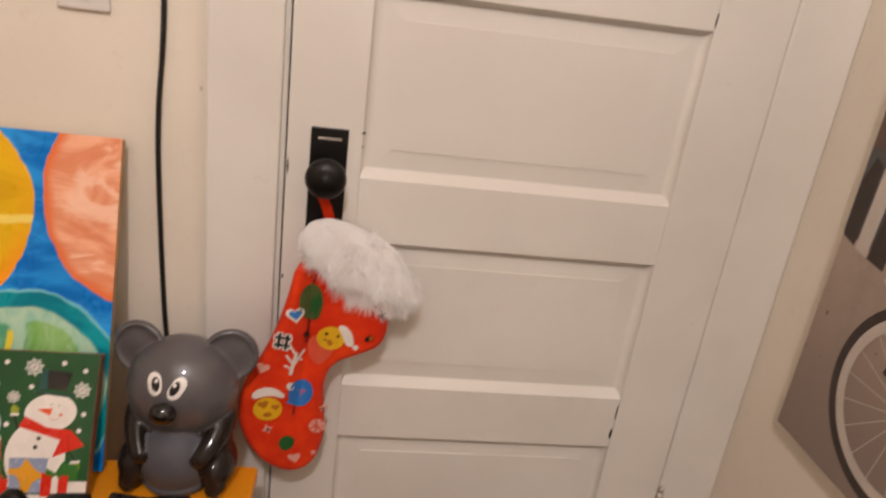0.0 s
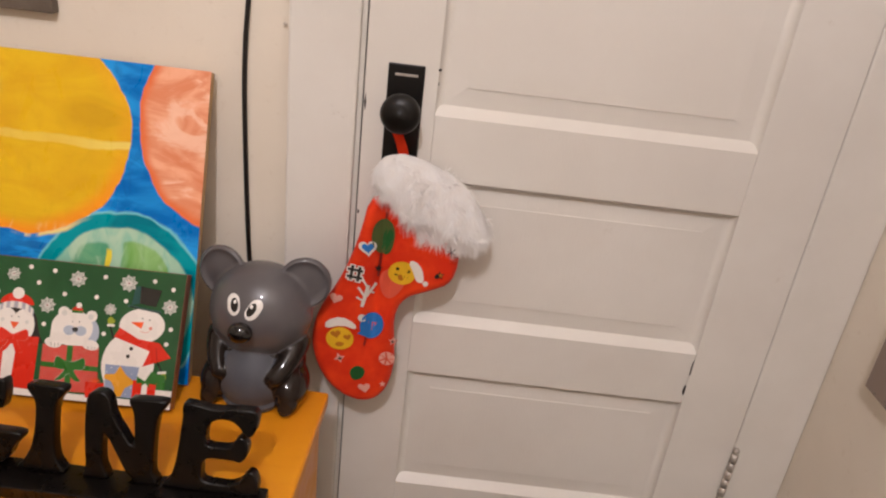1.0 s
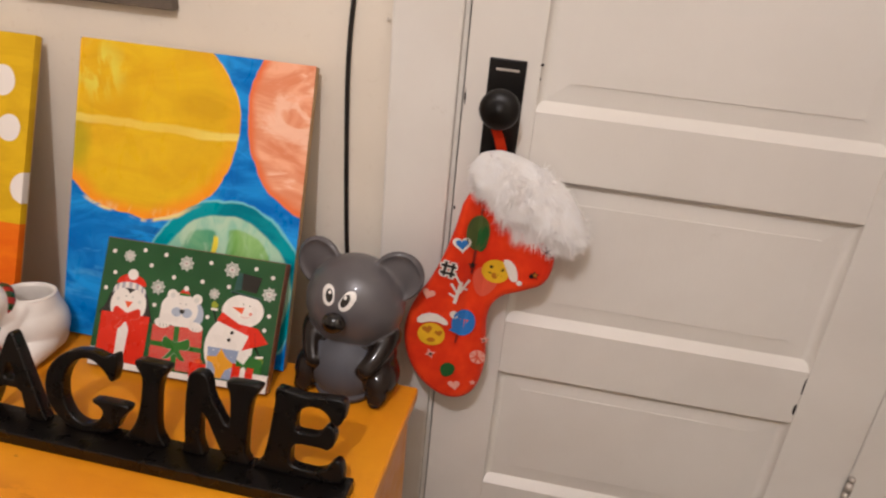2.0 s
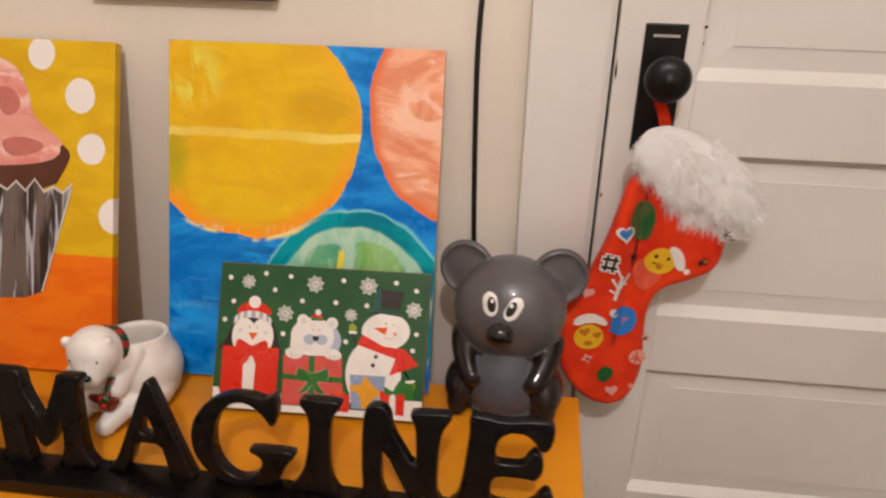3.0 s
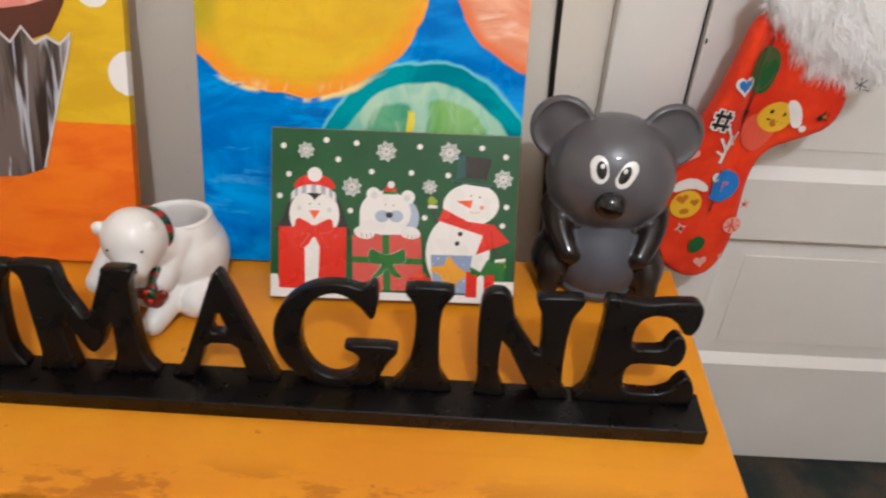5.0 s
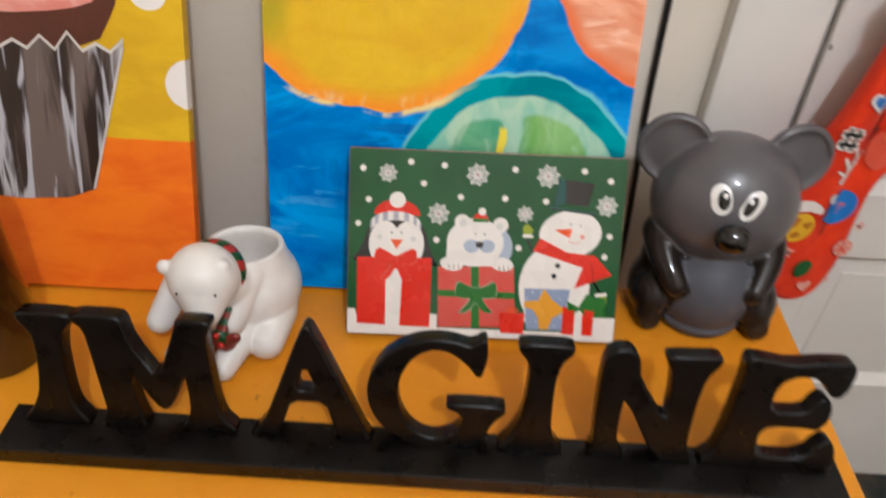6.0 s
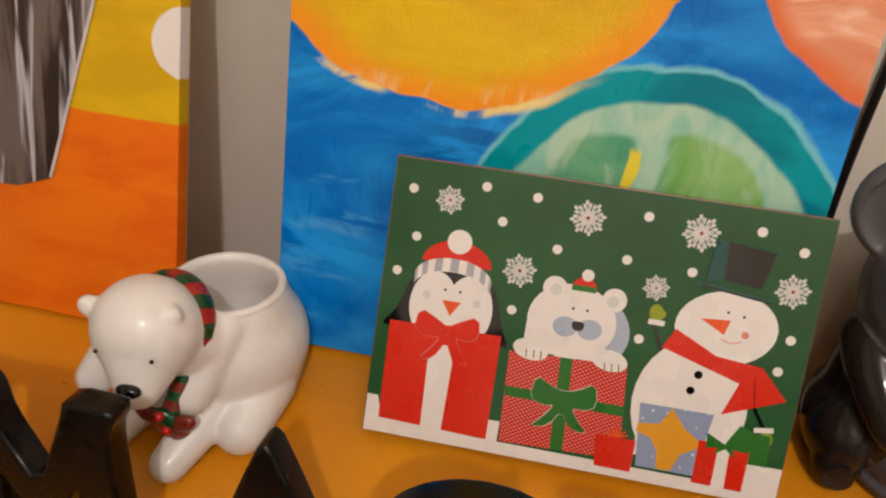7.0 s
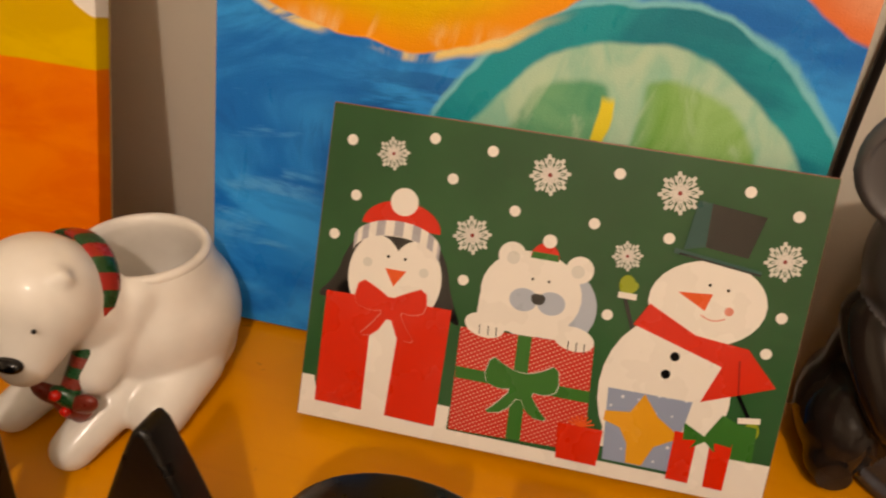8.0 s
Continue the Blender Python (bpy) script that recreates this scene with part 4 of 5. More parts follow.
def planter():
    """White glazed ceramic sitting animal planter with a striped scarf; one mesh, world frame less its origin."""
    O = Vector((-0.655, 0.955, TOP))

    def L(x, y, z):
        return Vector((x, y, z)) - O
    bm = bmesh.new()
    pot, T = L(-0.660, 0.992, 0.585), Matrix.Rotation(radians(-7), 4, "X")
    ball(bm, pot, (0.0555, 0.055, 0.054), u=40, v=28)
    ball(bm, L(-0.660, 0.992, 0.558), (0.050, 0.050, 0.028), u=36, v=20)
    rim = L(-0.661, 0.996, 0.6335)
    rod(bm, pot + Vector((0, 0, 0.012)), rim, 0.052, 0.0405, 40)
    head = L(-0.683, 0.932, 0.6445)
    ball(bm, head, (0.0345, 0.0335, 0.0345), u=32, v=22)
    nose = L(-0.677, 0.903, 0.6225)
    for k in range(12):
        t = k / 11
        ball(bm, head.lerp(nose, t), (0.0325 - 0.0178 * t,) * 3, u=24, v=16)
    for c, r in ((L(-0.7165, 0.927, 0.659), 0.0082), (L(-0.660, 0.926, 0.6655), 0.0074)):
        ball(bm, c, (r, r * 0.8, r), u=16, v=12)
    # neck, arms, legs
    for a, b, r1, r2 in ((head + Vector((0.006, 0.014, -0.010)), pot + Vector((-0.006, -0.016, 0.010)), 0.0305, 0.037),
                         (L(-0.650, 0.965, 0.625), L(-0.6635, 0.931, 0.588), 0.018, 0.0150),
                         (L(-0.722, 0.975, 0.610), L(-0.742, 0.940, 0.574), 0.017, 0.014),
                         (L(-0.652, 0.955, 0.566), L(-0.671, 0.903, 0.5465), 0.019, 0.0135),
                         (L(-0.700, 0.965, 0.560), L(-0.722, 0.918, 0.5465), 0.018, 0.0135)):
        for k in range(18):
            t = k / 17
            ball(bm, a.lerp(b, t), (r1 + (r2 - r1) * t,) * 3, u=18, v=12)
    ball(bm, L(-0.644, 0.985, 0.570), (0.036, 0.042, 0.034), u=28, v=18)
    for k in range(10):
        ball(bm, L(-0.632, 0.975, 0.563).lerp(L(-0.634, 0.939, 0.5525), k / 9), (0.025 - 0.0055 * k / 9,) * 3, u=20, v=14)
    ball(bm, L(-0.680, 0.965, 0.565), (0.045, 0.045, 0.030), u=24, v=16)
    bm = melt(bm, 0.0017, 14)
    for v in bm.verts:
        v.co.z = max(v.co.z, 0.0008)
    # opening: inner wall and rounded rim
    cut = T @ Vector((0, 0, 1))
    geom = [f for f in bm.faces if (f.calc_center_median() - rim).dot(cut) > -0.0035 and (f.calc_center_median() - rim).length < 0.0405 and f.normal.dot(cut) > 0.3]
    bmesh.ops.delete(bm, geom=geom, context="FACES")
    prof = [(0.0405, -0.004), (0.0415, -0.0005), (0.0405, 0.0022), (0.038, 0.0030), (0.0355, 0.0018), (0.0345, -0.004), (0.038, -0.02), (0.041, -0.04), (0.038, -0.06), (0.026, -0.075), (0.001, -0.078)]
    rings = []
    for r, h in prof:
        rings.append([bm.verts.new(rim + T @ Vector((r * math.cos(a), r * math.sin(a), h))) for a in [2 * math.pi * i / 48 for i in range(48)]])
    for a, b in zip(rings, rings[1:]):
        for i in range(48):
            j = (i + 1) % 48
            bm.faces.new((a[i], b[i], b[j], a[j])).smooth = True
    # scarf round the neck, striped
    c = L(-0.680, 0.951, 0.633)
    ax = Vector((0.36, 0.74, -0.52)).normalized()
    q = ax.to_track_quat("Z", "X").to_matrix().to_4x4()
    n = 44
    ring = []
    for i in range(n):
        a = 2 * math.pi * i / n
        o = Vector((math.cos(a), math.sin(a), 0))
        sec = []
        for k in range(10):
            b = 2 * math.pi * k / 10
            sec.append(bm.verts.new(c + q @ (o * (0.0322 + 0.0030 * math.cos(b)) + Vector((0, 0, 0.0088 * math.sin(b))))))
        ring.append(sec)
    for i in range(n):
        for k in range(10):
            f = bm.faces.new((ring[i][k], ring[(i + 1) % n][k], ring[(i + 1) % n][(k + 1) % 10], ring[i][(k + 1) % 10]))
            f.material_index, f.smooth = 1 + (i // 2) % 2, True
    # knotted bow under the chin with two berries
    b0 = L(-0.6705, 0.9115, 0.583)
    for dx, dz, t, m in ((-0.0105, 0.001, 20, 3), (0.0105, -0.002, -35, 3), (-0.003, -0.007, 75, 3), (0.007, -0.009, 125, 3), (0.001, 0.0, 40, 1)):
        ball(bm, b0 + Vector((dx, 0, dz)), (0.0118, 0.0045, 0.0068), m, Matrix.Rotation(radians(t), 4, "Y"), u=16, v=12)
    for dx, dz in ((-0.002, 0.007), (0.001, -0.006)):
        ball(bm, b0 + Vector((dx, -0.0045, dz)), (0.0034,) * 3, 4, u=12, v=10)
    for k in range(16):
        t = k / 15
        ball(bm, b0.lerp(L(-0.664, 0.930, 0.610), t) + Vector((0, 0.002, 0)), (0.0068, 0.0042, 0.0042), 3 if (k // 3) % 2 else 1, u=12, v=8)
    # nose tip, eye and ear hollow
    ball(bm, nose + Vector((0.0015, -0.0115, 0.0085)), (0.0082, 0.0048, 0.0046), 5, u=16, v=12)
    for e in (L(-0.6625, 0.9015, 0.6495), L(-0.6985, 0.9010, 0.6495)):
        ball(bm, e, (0.0014,) * 3, 5, u=8, v=6)
    for f in bm.faces:
        f.smooth = True
    bmesh.ops.recalc_face_normals(bm, faces=bm.faces)
    glaze = Mat("white_glaze", 0.4, coat=0.14)
    glaze.base(glaze.mix(glaze.span(glaze.noise(25, 3), 0.3, 0.7), hexa("d9d3cb"), hexa("e4dfd8")))
    glaze.bump(glaze.noise(40, 2), 0.04, 0.001)
    red, green = plain("red_glaze", "a5241a", 0.3, 0.25, 60), plain("green_glaze", "174a22", 0.3, 0.25, 60)
    rust, berry, black = plain("rust_glaze", "7c2a1c", 0.3, 0.4, 90), plain("berry_glaze", "c01c12", 0.15, 0.1), plain("black_glaze", "0d0a09", 0.2, 0.2)
    ob = obj("animal_planter", bm, [glaze.m, green, red, rust, berry, black])
    ob.location = O
    return tagged(ob, "white glazed ceramic animal planter with red and green striped scarf", "planter")


planter()

# ---- stocking hung on the door knob ----


def stocking():
    ob = thing("stocking", pose(0, 1.137, 0), "red felt holiday stocking with white fur cuff on the knob", "stocking")
    felt = Mat("red_felt", 0.7, spec=0.2)
    felt.base(felt.mix(felt.span(felt.noise(18, 4), 0.3, 0.7), hexa("cc2a00"), hexa("e23e04")))
    felt.b.inputs["Sheen Weight"].default_value = 0.05
    felt.bump(felt.math("ADD", felt.noise(14, 3, warp=1.0), felt.math("MULTIPLY", felt.noise(500, 2), 0.15)), 0.5, 0.006)

    def hang_to_view(v):
        """Slides the boot along the camera's sight lines to fit the view: its toe side out, its far side towards the
        door.
        """
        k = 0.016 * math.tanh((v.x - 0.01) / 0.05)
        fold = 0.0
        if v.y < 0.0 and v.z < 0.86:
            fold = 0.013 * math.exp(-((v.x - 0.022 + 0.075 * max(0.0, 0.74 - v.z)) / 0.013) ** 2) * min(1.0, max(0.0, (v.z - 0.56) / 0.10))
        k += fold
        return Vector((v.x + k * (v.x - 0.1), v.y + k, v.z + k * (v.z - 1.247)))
    loop = [(-0.004, 0.862), (-0.016, 0.79), (-0.042, 0.708), (-0.078, 0.645), (-0.0865, 0.588), (-0.067, 0.53), (-0.035, 0.494), (0.005, 0.48), (0.042, 0.50), (0.056, 0.552), (0.051, 0.605), (0.047, 0.655), (0.060, 0.690), (0.098, 0.708), (0.137, 0.728), (0.140, 0.79), (0.07, 0.87)]
    bm = outline_mesh([rounded(loop, 2)], 0.034, 0.013, 4)
    for axis, a, b, n in ((0, -0.08, 0.14, 40), (2, 0.49, 0.86, 30)):
        for k in range(n):
            c = a + (b - a) * k / (n - 1)
            no = (1, 0, 0) if axis == 0 else (0, 0, 1)
            bmesh.ops.bisect_plane(bm, geom=bm.verts[:] + bm.edges[:] + bm.faces[:], plane_co=Vector(no) * c, plane_no=no)
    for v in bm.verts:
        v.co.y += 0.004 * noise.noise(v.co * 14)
        v.co = hang_to_view(v.co)
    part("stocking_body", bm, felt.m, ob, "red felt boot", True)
    # crease down the middle, its shade painted as dark red strips
    ink = {k: plain("patch_" + k, h, 0.5, 0.12, 40) for k, h in dict(white="e6ddd4", yellow="e6b40e", blue="2f76c2", green="1f5a26", olive="4d5a2a", coral="d9563a", pink="e6a494", black="15100e", crease_shade="7d1403", amber="b86f10").items()}
    level = [0]

    def lay(name, c, *loops):
        for loop in loops:
            level[0] += 1
            o = decal([loop], ob, name, ink[c], -0.0195 - 0.00002 * level[0])
            bm = bmesh.new()
            bm.from_mesh(o.data)
            for k in range(44):
                bmesh.ops.bisect_plane(bm, geom=bm.verts[:] + bm.edges[:] + bm.faces[:], plane_co=(-0.09 + 0.0055 * k, 0, 0), plane_no=(1, 0, 0))
            for k in range(24):
                bmesh.ops.bisect_plane(bm, geom=bm.verts[:] + bm.edges[:] + bm.faces[:], plane_co=(0, 0, 0.49 + 0.0148 * k), plane_no=(0, 0, 1))
            for v in bm.verts:
                v.co = hang_to_view(Vector((v.co.x, v.co.y + 0.004 * noise.noise(Vector((v.co.x, -0.017, v.co.z)) * 14), v.co.z)))
            bm.to_mesh(o.data)
            bm.free()

    def oval(x, z, r, r2=None, turn=0.0, n=22):
        r2 = r2 or r
        c, s = math.cos(radians(turn)), math.sin(radians(turn))
        return [(x + r * math.cos(a) * c - r2 * math.sin(a) * s, z + r * math.cos(a) * s + r2 * math.sin(a) * c) for a in [2 * math.pi * k / n for k in range(n)]]

    def heart(x, z, r, turn=0.0):
        c, s = math.cos(radians(turn)), math.sin(radians(turn))
        out = []
        for k in range(24):
            a = 2 * math.pi * k / 24
            u, w = r * math.sin(a) ** 3, r * (0.81 * math.cos(a) - 0.31 * math.cos(2 * a) - 0.12 * math.cos(3 * a) - 0.06 * math.cos(4 * a))
            out.append((x + u * c - w * s, z + u * s + w * c))
        return out

    def star(x, z, r, n=5):
        return [(x + r * (1 if k % 2 == 0 else 0.45) * math.cos(math.pi * k / n + 0.4), z + r * (1 if k % 2 == 0 else 0.45) * math.sin(math.pi * k / n + 0.4)) for k in range(2 * n)]

    def bar(x0, z0, x1, z1, w):
        d = Vector((x1 - x0, z1 - z0)).normalized() * w / 2
        return [(x0 - d.y, z0 + d.x), (x1 - d.y, z1 + d.x), (x1 + d.y, z1 - d.x), (x0 + d.y, z0 - d.x)]
    lay("green_patch", "olive", oval(0.021, 0.800, 0.0175, 0.029, -4))
    lay("green_patch", "green", oval(0.028, 0.792, 0.0095, 0.022, -4))
    # dark red bars put the fold's shade on the felt
    lay("crease_shade", "crease_shade", bar(0.024, 0.84, 0.018, 0.73, 0.004), bar(0.012, 0.66, 0.004, 0.60, 0.003))
    lay("heart_patch", "white", heart(-0.001, 0.777, 0.0145, 10))
    lay("heart_patch", "blue", heart(-0.001, 0.777, 0.0095, 10))
    lay("hash_patch", "white", *[bar(a, b, c, d, 0.0095) for a, b, c, d in ((-0.026, 0.716, -0.022, 0.746), (-0.014, 0.714, -0.010, 0.744), (-0.032, 0.737, -0.004, 0.735), (-0.033, 0.724, -0.005, 0.722))])
    lay("hash_patch", "black", *[bar(a, b, c, d, 0.0045) for a, b, c, d in ((-0.0255, 0.718, -0.022, 0.744), (-0.014, 0.716, -0.0105, 0.742), (-0.030, 0.737, -0.006, 0.735), (-0.031, 0.724, -0.007, 0.722))])
    lay("coral_patch", "coral", rounded([(0.018, 0.735), (0.04, 0.75), (0.062, 0.735), (0.058, 0.712), (0.04, 0.69), (0.024, 0.70)], 2))
    lay("branch_patch", "white", bar(-0.004, 0.672, 0.004, 0.712, 0.0055), bar(0.002, 0.692, 0.016, 0.718, 0.004), bar(0.0, 0.69, -0.012, 0.706, 0.004), bar(0.004, 0.706, -0.006, 0.722, 0.0035), bar(0.003, 0.703, 0.014, 0.70, 0.0035), bar(-0.001, 0.682, -0.014, 0.688, 0.0035))
    lay("round_patch", "yellow", oval(0.054, 0.740, 0.0215, 0.0205))
    lay("round_patch_mark", "black", oval(0.047, 0.747, 0.0028), oval(0.064, 0.744, 0.0028), bar(0.043, 0.737, 0.064, 0.733, 0.0022))
    lay("round_patch_mark", "amber", oval(0.053, 0.732, 0.0045, 0.0055, 20))
    lay("white_cap_patch", "white", rounded([(0.062, 0.762), (0.074, 0.764), (0.086, 0.750), (0.090, 0.728), (0.078, 0.727), (0.072, 0.742)], 1), oval(0.092, 0.727, 0.0045))
    lay("round_patch", "yellow", oval(-0.036, 0.608, 0.0225, 0.0215, 20))
    lay("round_patch_mark", "amber", heart(-0.043, 0.616, 0.0085, 15), heart(-0.024, 0.612, 0.0065, 15), oval(-0.036, 0.597, 0.007, 0.0045, 10))
    lay("white_cap_patch", "white", rounded([(-0.061, 0.624), (-0.060, 0.640), (-0.036, 0.650), (-0.012, 0.640), (-0.010, 0.628), (-0.034, 0.634)], 1), oval(-0.002, 0.652, 0.0068))
    lay("blue_patch", "blue", oval(0.014, 0.641, 0.0185, 0.025, -15), [(-0.008, 0.622), (0.012, 0.616), (0.008, 0.64)])
    lay("blue_patch_mark", "coral", [(0.008, 0.648), (0.022, 0.648), (0.014, 0.632)])
    lay("small_heart_patch", "pink", heart(-0.046, 0.682, 0.0105, -15))
    lay("small_heart_patch", "pink", heart(0.010, 0.519, 0.0105, 15))
    lay("star_patch", "pink", star(-0.035, 0.571, 0.0095, 4), star(0.051, 0.616, 0.0085), star(0.040, 0.530, 0.006))
    lay("star_patch", "black", star(-0.034, 0.570, 0.0045, 4), star(0.050, 0.615, 0.0035), star(0.018, 0.745, 0.007))
    lay("candy_patch", "pink", oval(0.043, 0.581, 0.013))
    lay("candy_patch", "coral", *[bar(0.043, 0.581, 0.043 + 0.012 * math.cos(a), 0.581 + 0.012 * math.sin(a), 0.003) for a in [k * math.pi / 3.5 for k in range(7)]])
    lay("leaf_patch", "green", rounded([(-0.018, 0.548), (-0.006, 0.562), (0.010, 0.556), (0.006, 0.538), (-0.010, 0.530)], 1))
    lay("dark_mark", "black", star(0.113, 0.745, 0.0075), oval(0.108, 0.742, 0.003))
    lay("dark_mark", "amber", star(0.114, 0.745, 0.0042))
    # pen scribble on the cuff's edge
    bm = bmesh.new()
    for a, b in (((0.119, 0.793), (0.133, 0.788)), ((0.124, 0.800), (0.127, 0.784)), ((0.121, 0.786), (0.131, 0.797)), ((0.130, 0.785), (0.138, 0.784))):
        rod(bm, (a[0], -0.034, a[1]), (b[0], -0.034, b[1]), 0.0006, 0.0006, 6)
    part("pen_mark", bm, ink["black"], ob, "dark scribbled mark on the cuff")
    # hanging ribbon
    bm = bmesh.new()
    line = bend([(0.021, 0.034, 0.980), (0.024, 0.022, 0.955), (0.034, 0.020, 0.93), (0.045, 0.022, 0.89)], 6)
    prev = None
    for p in line:
        row = [bm.verts.new(p + Vector((-0.008, 0, 0))), bm.verts.new(p + Vector((0.008, -0.001, 0)))]
        if prev:
            bm.faces.new((prev[0], prev[1], row[1], row[0]))
        prev = row
    bmesh.ops.solidify(bm, geom=bm.faces, thickness=0.0012)
    part("hanging_ribbon", bm, felt.m, ob, "red ribbon loop")
    # fur cuff: a soft core covered with tufts
    rnd = random.Random(11)
    C, turn = Vector((0.086, -0.002, 0.855)), Matrix.Rotation(radians(33), 3, "Y")
    R = Vector((0.098, 0.026, 0.052))
    bm = bmesh.new()
    ball(bm, C, R, m=turn.to_4x4(), u=56, v=36)
    fur = Mat("white_fur", 0.85)
    fur.base(fur.mix(fur.span(fur.noise(60, 3), 0.3, 0.7), hexa("f8f5f1"), hexa("ffffff")))
    thin, both = fur.t.nodes.new("ShaderNodeBsdfTranslucent"), fur.t.nodes.new("ShaderNodeMixShader")
    thin.inputs["Color"].default_value, both.inputs[0].default_value = hexa("fffdfb"), 0.5
    fur.put(both.inputs[1], fur.b.outputs[0]), fur.put(both.inputs[2], thin.outputs[0])
    fur.put(fur.t.nodes["Material Output"].inputs["Surface"], both.outputs[0])
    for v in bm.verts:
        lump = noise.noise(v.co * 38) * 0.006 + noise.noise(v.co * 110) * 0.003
        v.co = hang_to_view(v.co + (v.co - C).normalized() * lump)
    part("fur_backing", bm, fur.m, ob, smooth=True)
    verts, faces = [], []
    for _ in range(20000):
        z, a = rnd.uniform(-1, 1), rnd.uniform(0, 2 * math.pi)
        s = (1 - z * z) ** 0.5
        u = Vector((s * math.cos(a), s * math.sin(a), z))
        if u.y > 0.35:
            continue
        p = hang_to_view(C + turn @ Vector((u.x * R.x, u.y * R.y, u.z * R.z)))
        n = (turn @ Vector((u.x / R.x, u.y / R.y, u.z / R.z))).normalized()
        clump = Vector((noise.noise(p * 42), noise.noise(p * 42 + Vector((7, 3, 1))), noise.noise(p * 42 + Vector((2, 9, 5)))))
        d = (n * 0.16 + (clump - n * clump.dot(n)) * 1.3 + Vector((0.3, -0.1, -0.45)) + Vector((rnd.gauss(0, 0.13), rnd.gauss(0, 0.13), rnd.gauss(0, 0.13)))).normalized()
        ln = rnd.uniform(0.007, 0.019) * (1.15 if n.z < 0.1 else 1.0)
        side = d.cross(n + Vector((rnd.gauss(0, 0.15), rnd.gauss(0, 0.15), rnd.gauss(0, 0.15)))).normalized() * rnd.uniform(0.0003, 0.0008)
        droop = Vector((0, 0, -0.3 * ln))
        k = len(verts)
        m1, m2 = p + d * ln * 0.55 + droop * 0.25, p + d * ln + droop
        quad = [p - side, p + side, m1 + side * 0.75, m1 - side * 0.75]
        if (quad[1] - quad[0]).cross(quad[3] - quad[0]).dot(n) < 0:
            quad = [quad[1], quad[0], quad[3], quad[2]]
        verts += quad + [m2]
        faces += [(k, k + 1, k + 2, k + 3), (k + 3, k + 2, k + 4)]
    me = bpy.data.meshes.new("fur")
    me.from_pydata(verts, [], faces)
    me.materials.append(fur.m)
    tagged(new("fur_cuff", me), "fluffy white artificial fur cuff", kind="stuff").parent = ob
    return ob


stocking()

# ---- small things ----


def bottle():
    ob = thing("bottle", pose(-0.907, 0.923, TOP), "dark brown glass bottle with a white paper label on the chest", "bottle")
    glass = Mat("brown_glass", 0.08, coat=0.3)
    glass.base(glass.mix(glass.span(glass.noise(8, 2), 0.3, 0.7), hexa("2a1408"), hexa("3a1c0c")))
    glass.b.inputs["Transmission Weight"].default_value = 0.35
    bm = bmesh.new()
    spin(bm, [(0.02, 0.0), (0.040, 0.0005), (0.043, 0.005), (0.043, 0.205), (0.040, 0.228), (0.027, 0.250), (0.0165, 0.262), (0.0150, 0.300), (0.0175, 0.302), (0.0175, 0.312), (0.013, 0.313)], (0, 0, 0), 40)
    part("glass_body", bm, glass.m, ob, "dark brown glass", True)
    bm = bmesh.new()
    spin(bm, [(0.0430, 0.041), (0.0437, 0.0415), (0.0437, 0.083), (0.0430, 0.0835)], (0, 0, 0), 40)
    bmesh.ops.delete(bm, geom=[f for f in bm.faces if f.calc_center_median().x > 0.018 or abs(f.normal.z) > 0.9], context="FACES")
    part("paper_label", bm, plain("label_paper", "d8d2c8", 0.6, 0.1, 60), ob, "white paper label", True)
    return ob


bottle()


def cable():
    bm = bmesh.new()
    tube(bm, bend([(-0.206, 1.2165, 2.44), (-0.203, 1.2165, 1.9), (-0.206, 1.2165, 1.5), (-0.2075, 1.2165, 1.19), (-0.217, 1.2165, 1.04), (-0.2185, 1.2165, 0.93), (-0.2135, 1.2165, 0.72), (-0.205, 1.2165, 0.60), (-0.199, 1.2165, 0.50), (-0.19, 1.214, 0.30)], 8), 0.0038, 10)
    ob = obj("cable", bm, CABLE)
    return tagged(ob, "thin black power cable hanging down the wall", "cable")


cable()


def nail():
    bm = bmesh.new()
    rod(bm, (0, 0, 0), (0, -0.006, 0.001), 0.0012, 0.0012, 10)
    rod(bm, (0, -0.006, 0.001), (0, -0.0072, 0.0012), 0.0028, 0.0024, 14)
    ob = obj("nail", bm, STEEL)
    ob.location = (-0.158, WALL_Y + 0.001, 1.076)
    return tagged(ob, "small painted-over nail in the cream wall", "nail")


nail()


def light_switch():
    ob = thing("light_switch", pose(-0.312, WALL_Y, 1.223), "white plastic light switch plate on the wall", "switch")
    white = plain("switch_plastic", "dcd7d0", 0.3, 0.06, 30)
    part("plate", boxmesh((-0.034, -0.0075, -0.057), (0.034, 0, 0.057), 0.003, 3), white, ob)
    part("toggle", boxmesh((-0.005, -0.018, -0.004), (0.005, -0.0076, 0.014), 0.002), white, ob)
    for z in (-0.041, 0.041):
        bm = bmesh.new()
        rod(bm, (0, -0.0086, z), (0, -0.0073, z), 0.003, 0.003, 12)
        part("screw", bm, white, ob)
    return ob


light_switch()


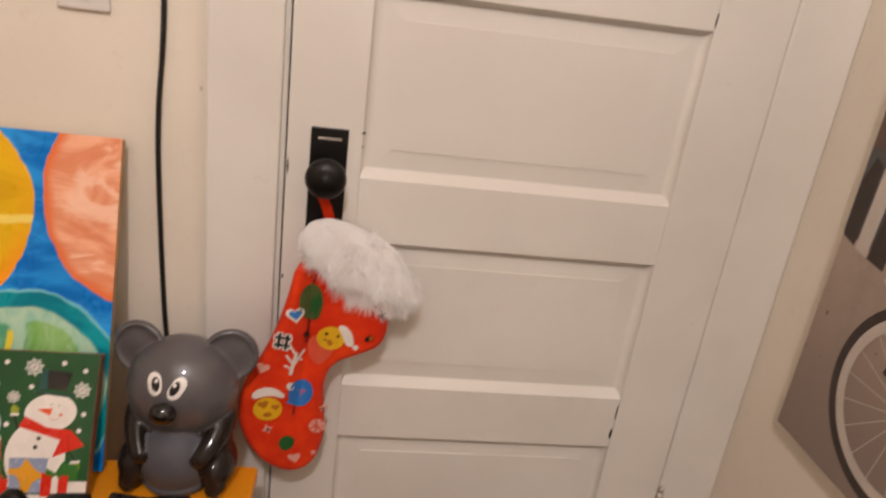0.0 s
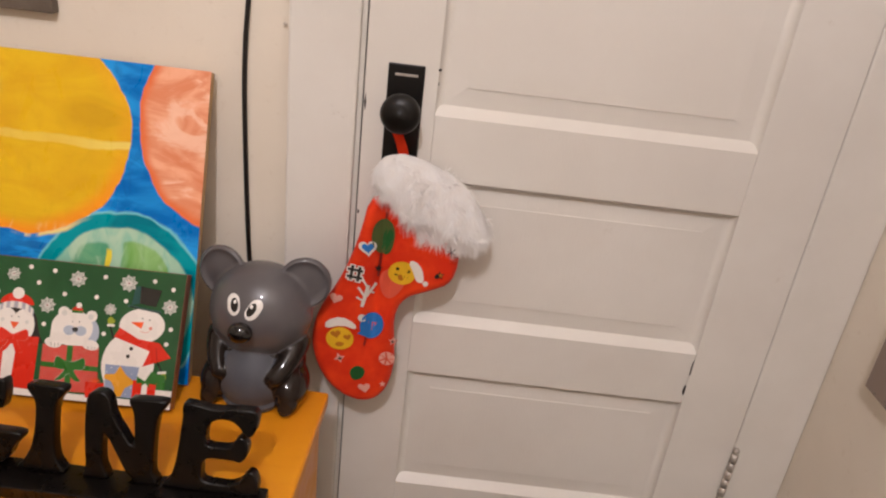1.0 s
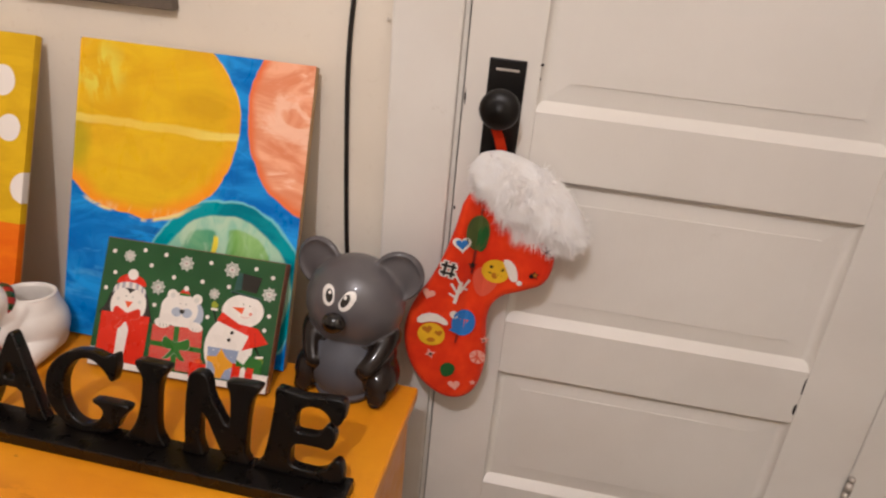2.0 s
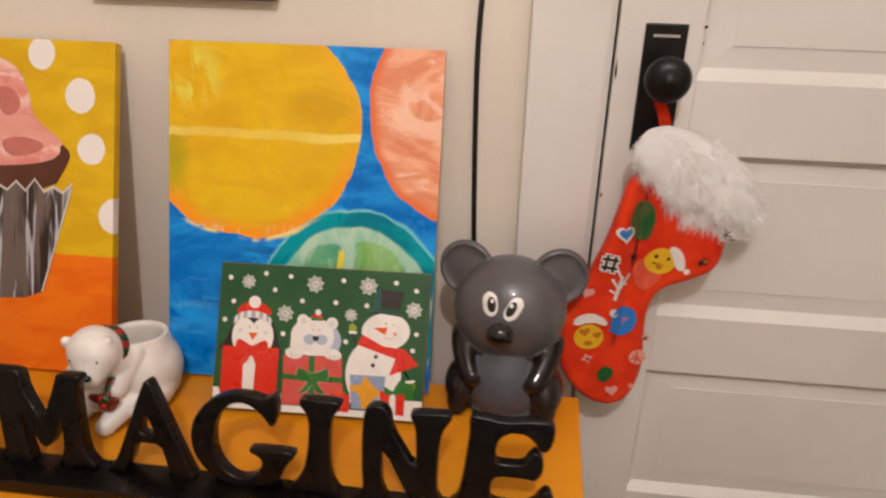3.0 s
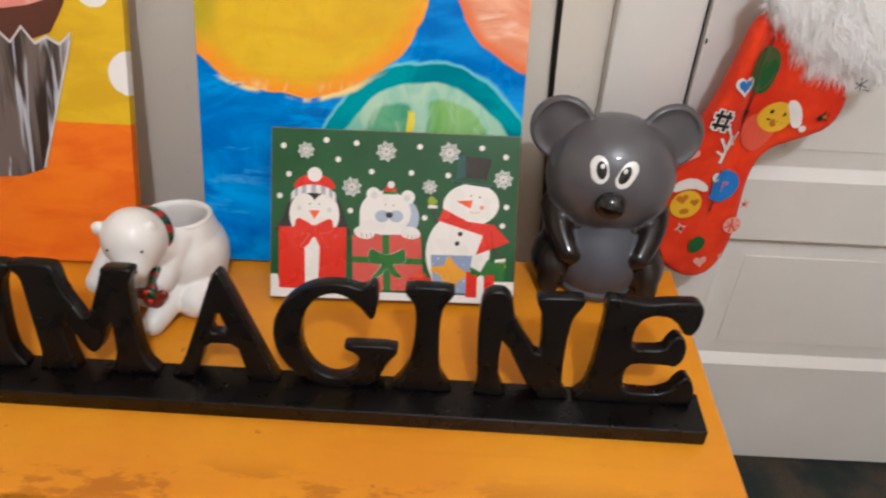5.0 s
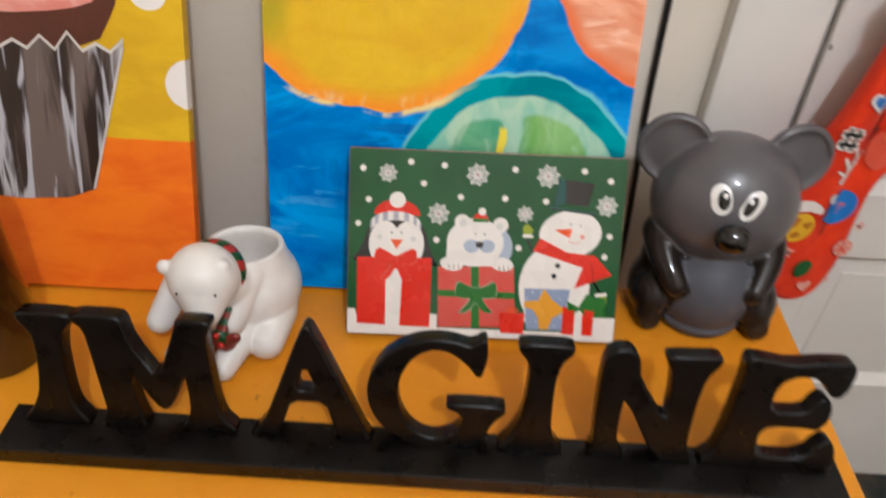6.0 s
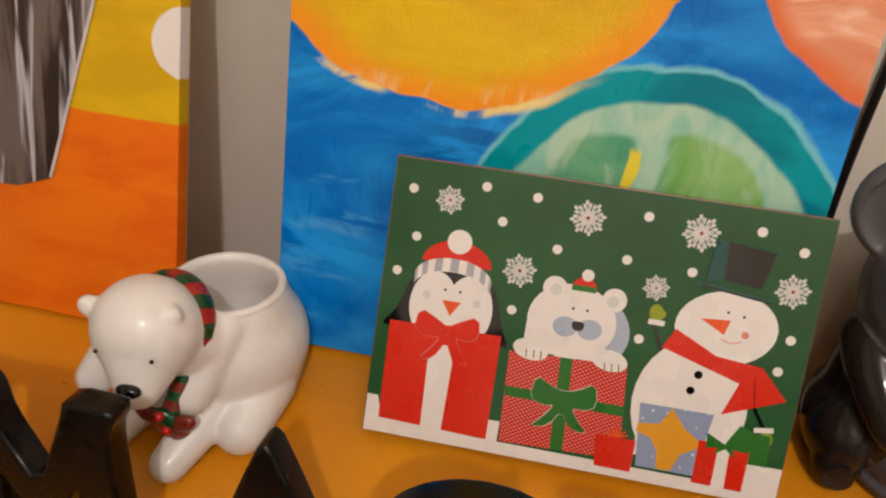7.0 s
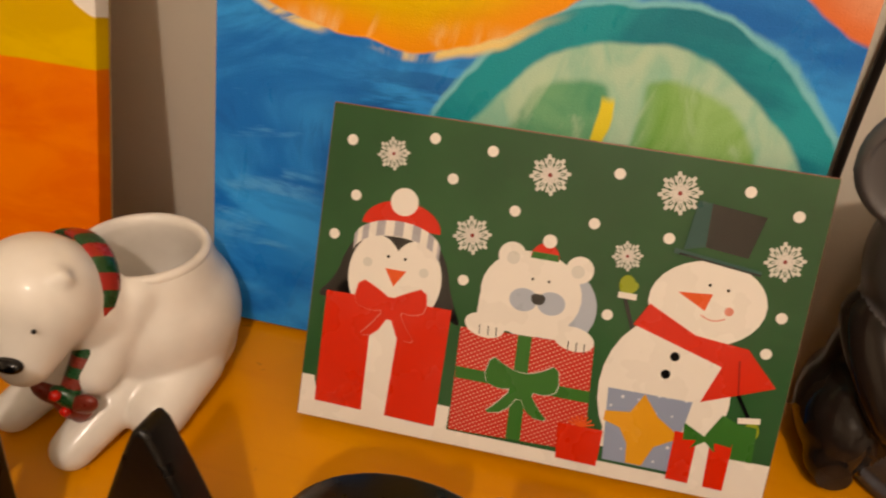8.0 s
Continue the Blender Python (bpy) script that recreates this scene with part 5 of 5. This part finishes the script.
def wall_frame():
    """Small dark picture in a grey wooden frame, high on the wall."""
    x1, z0, w, h, b = -0.497, 1.053, 0.27, 0.34, 0.027
    ob = thing("picture_frame", pose(x1 - w, WALL_Y, z0), "dark picture in a grey-brown wooden frame on the wall", "picture")
    grey = plain("grey_frame_wood", "6a5f52", 0.55, 0.3, 30, 0.2, 200)
    for lo, hi in (((0, -0.02, 0), (w, 0, b)), ((0, -0.02, h - b), (w, 0, h)), ((0, -0.02, b), (b, 0, h - b)), ((w - b, -0.02, b), (w, 0, h - b))):
        part("frame_bar", boxmesh(lo, hi, 0.002), grey, ob)
    part("picture_sheet", boxmesh((b, -0.008, b), (w - b, -0.002, h - b)), plain("dark_picture", "2e1e1a", 0.4, 0.5, 12), ob, "dark brown picture sheet")
    return ob


wall_frame()


def bicycle_print():
    """Canvas photo print of a white bicycle before a window, on the side wall; local x runs towards the room, z up."""
    w, h, d = 0.62, 0.78, 0.021
    ob = thing("bicycle_print", pose(X1 - d, 1.072, 0.664, 0, 0, -90), "canvas print of a white bicycle hung on the wall", "picture")
    wrap = plain("print_wrap", "a68a68", 0.7, 0.2, 20)
    part("canvas_wrap", boxmesh((0, 0.0006, 0), (w, d, h), 0.001), wrap, ob, "tan wrapped canvas edge")
    photo = Mat("grey_photo", 0.5)
    s = photo.xyz()
    g = photo.mix(photo.span(s[2], 0.0, 0.42), hexa("85756a"), hexa("b09c8c"))
    g = photo.mix(photo.span(photo.noise(9, 5, rough=0.7), 0.45, 0.7, 0, 0.5), g, hexa("857a70"))
    g = photo.mix(photo.span(photo.noise(60, 3), 0.68, 0.72, 0, 0.6), g, hexa("4d423a"))
    photo.base(g)
    part("photo", boxmesh((0.001, 0, 0.001), (w - 0.001, 0.0012, h - 0.001)), photo.m, ob, "grey photographic print")
    dark, pale = plain("photo_dark", "3a302a", 0.5, 0.3, 30), plain("photo_pale", "c9beb2", 0.5, 0.15, 30)
    brown, slate = plain("photo_brown", "6b5546", 0.5, 0.3, 14), plain("photo_slate", "565553", 0.5, 0.3, 20)

    def ring(cx, cz, r0, r1, n=48, a0=0, a1=360):
        out = []
        for k in range(n):
            a, b = radians(a0 + (a1 - a0) * k / n), radians(a0 + (a1 - a0) * (k + 1) / n)
            out.append([(cx + r * math.cos(t), cz + r * math.sin(t)) for r, t in ((r0, a), (r1, a), (r1, b), (r0, b))])
        return out

    def bar(x0, z0, x1, z1, t):
        q = Vector((x1 - x0, z1 - z0)).normalized() * t / 2
        return [(x0 - q.y, z0 + q.x), (x1 - q.y, z1 + q.x), (x1 + q.y, z1 - q.x), (x0 + q.y, z0 - q.x)]
    decal([[(0.0, 0.335), (0.10, 0.325), (0.10, 0.46), (0.0, 0.46)]], ob, "window_shade", slate, -0.0003)
    decal([[(0.0, 0.46), (w, 0.46), (w, h - 0.002), (0.0, h - 0.002)]], ob, "upper_wall", brown, -0.0004)
    decal([[(0.002, 0.33), (0.030, 0.322), (0.034, 0.44), (0.016, 0.45), (0.002, 0.41)], [(0.062, 0.315), (0.098, 0.31), (0.098, 0.44), (0.075, 0.44)]], ob, "dark_shutter", dark, -0.0006)
    decal([[(0.034, 0.32), (0.060, 0.315), (0.066, 0.44), (0.038, 0.44)], bar(0.03, 0.52, 0.03, 0.70, 0.02)], ob, "pale_post", pale, -0.0007)
    decal(ring(0.22, 0.16, 0.128, 0.143, 60), ob, "tyre", dark, -0.0009, weld=True)
    decal(ring(0.22, 0.16, 0.112, 0.128, 60), ob, "wheel_rim", pale, -0.0010, weld=True)
    for a in [k * math.pi / 9 for k in range(18)]:
        decal([bar(0.22, 0.16, 0.22 + 0.118 * math.cos(a), 0.16 + 0.118 * math.sin(a), 0.0015)], ob, "spoke", pale, -0.00105)
    decal([bar(0.22, 0.16, 0.35, 0.44, 0.012), bar(0.34, 0.40, 0.60, 0.34, 0.012), bar(0.33, 0.36, 0.56, 0.16, 0.012), bar(0.14, 0.24, 0.24, 0.32, 0.008), bar(0.11, 0.30, 0.30, 0.50, 0.010)], ob, "bicycle_frame", pale, -0.0011)
    decal([bar(0.165, 0.19, 0.18, 0.245, 0.008), bar(0.18, 0.245, 0.215, 0.215, 0.006), bar(0.33, 0.45, 0.42, 0.47, 0.012)], ob, "bicycle_fitting", dark, -0.0012)
    return ob


bicycle_print()
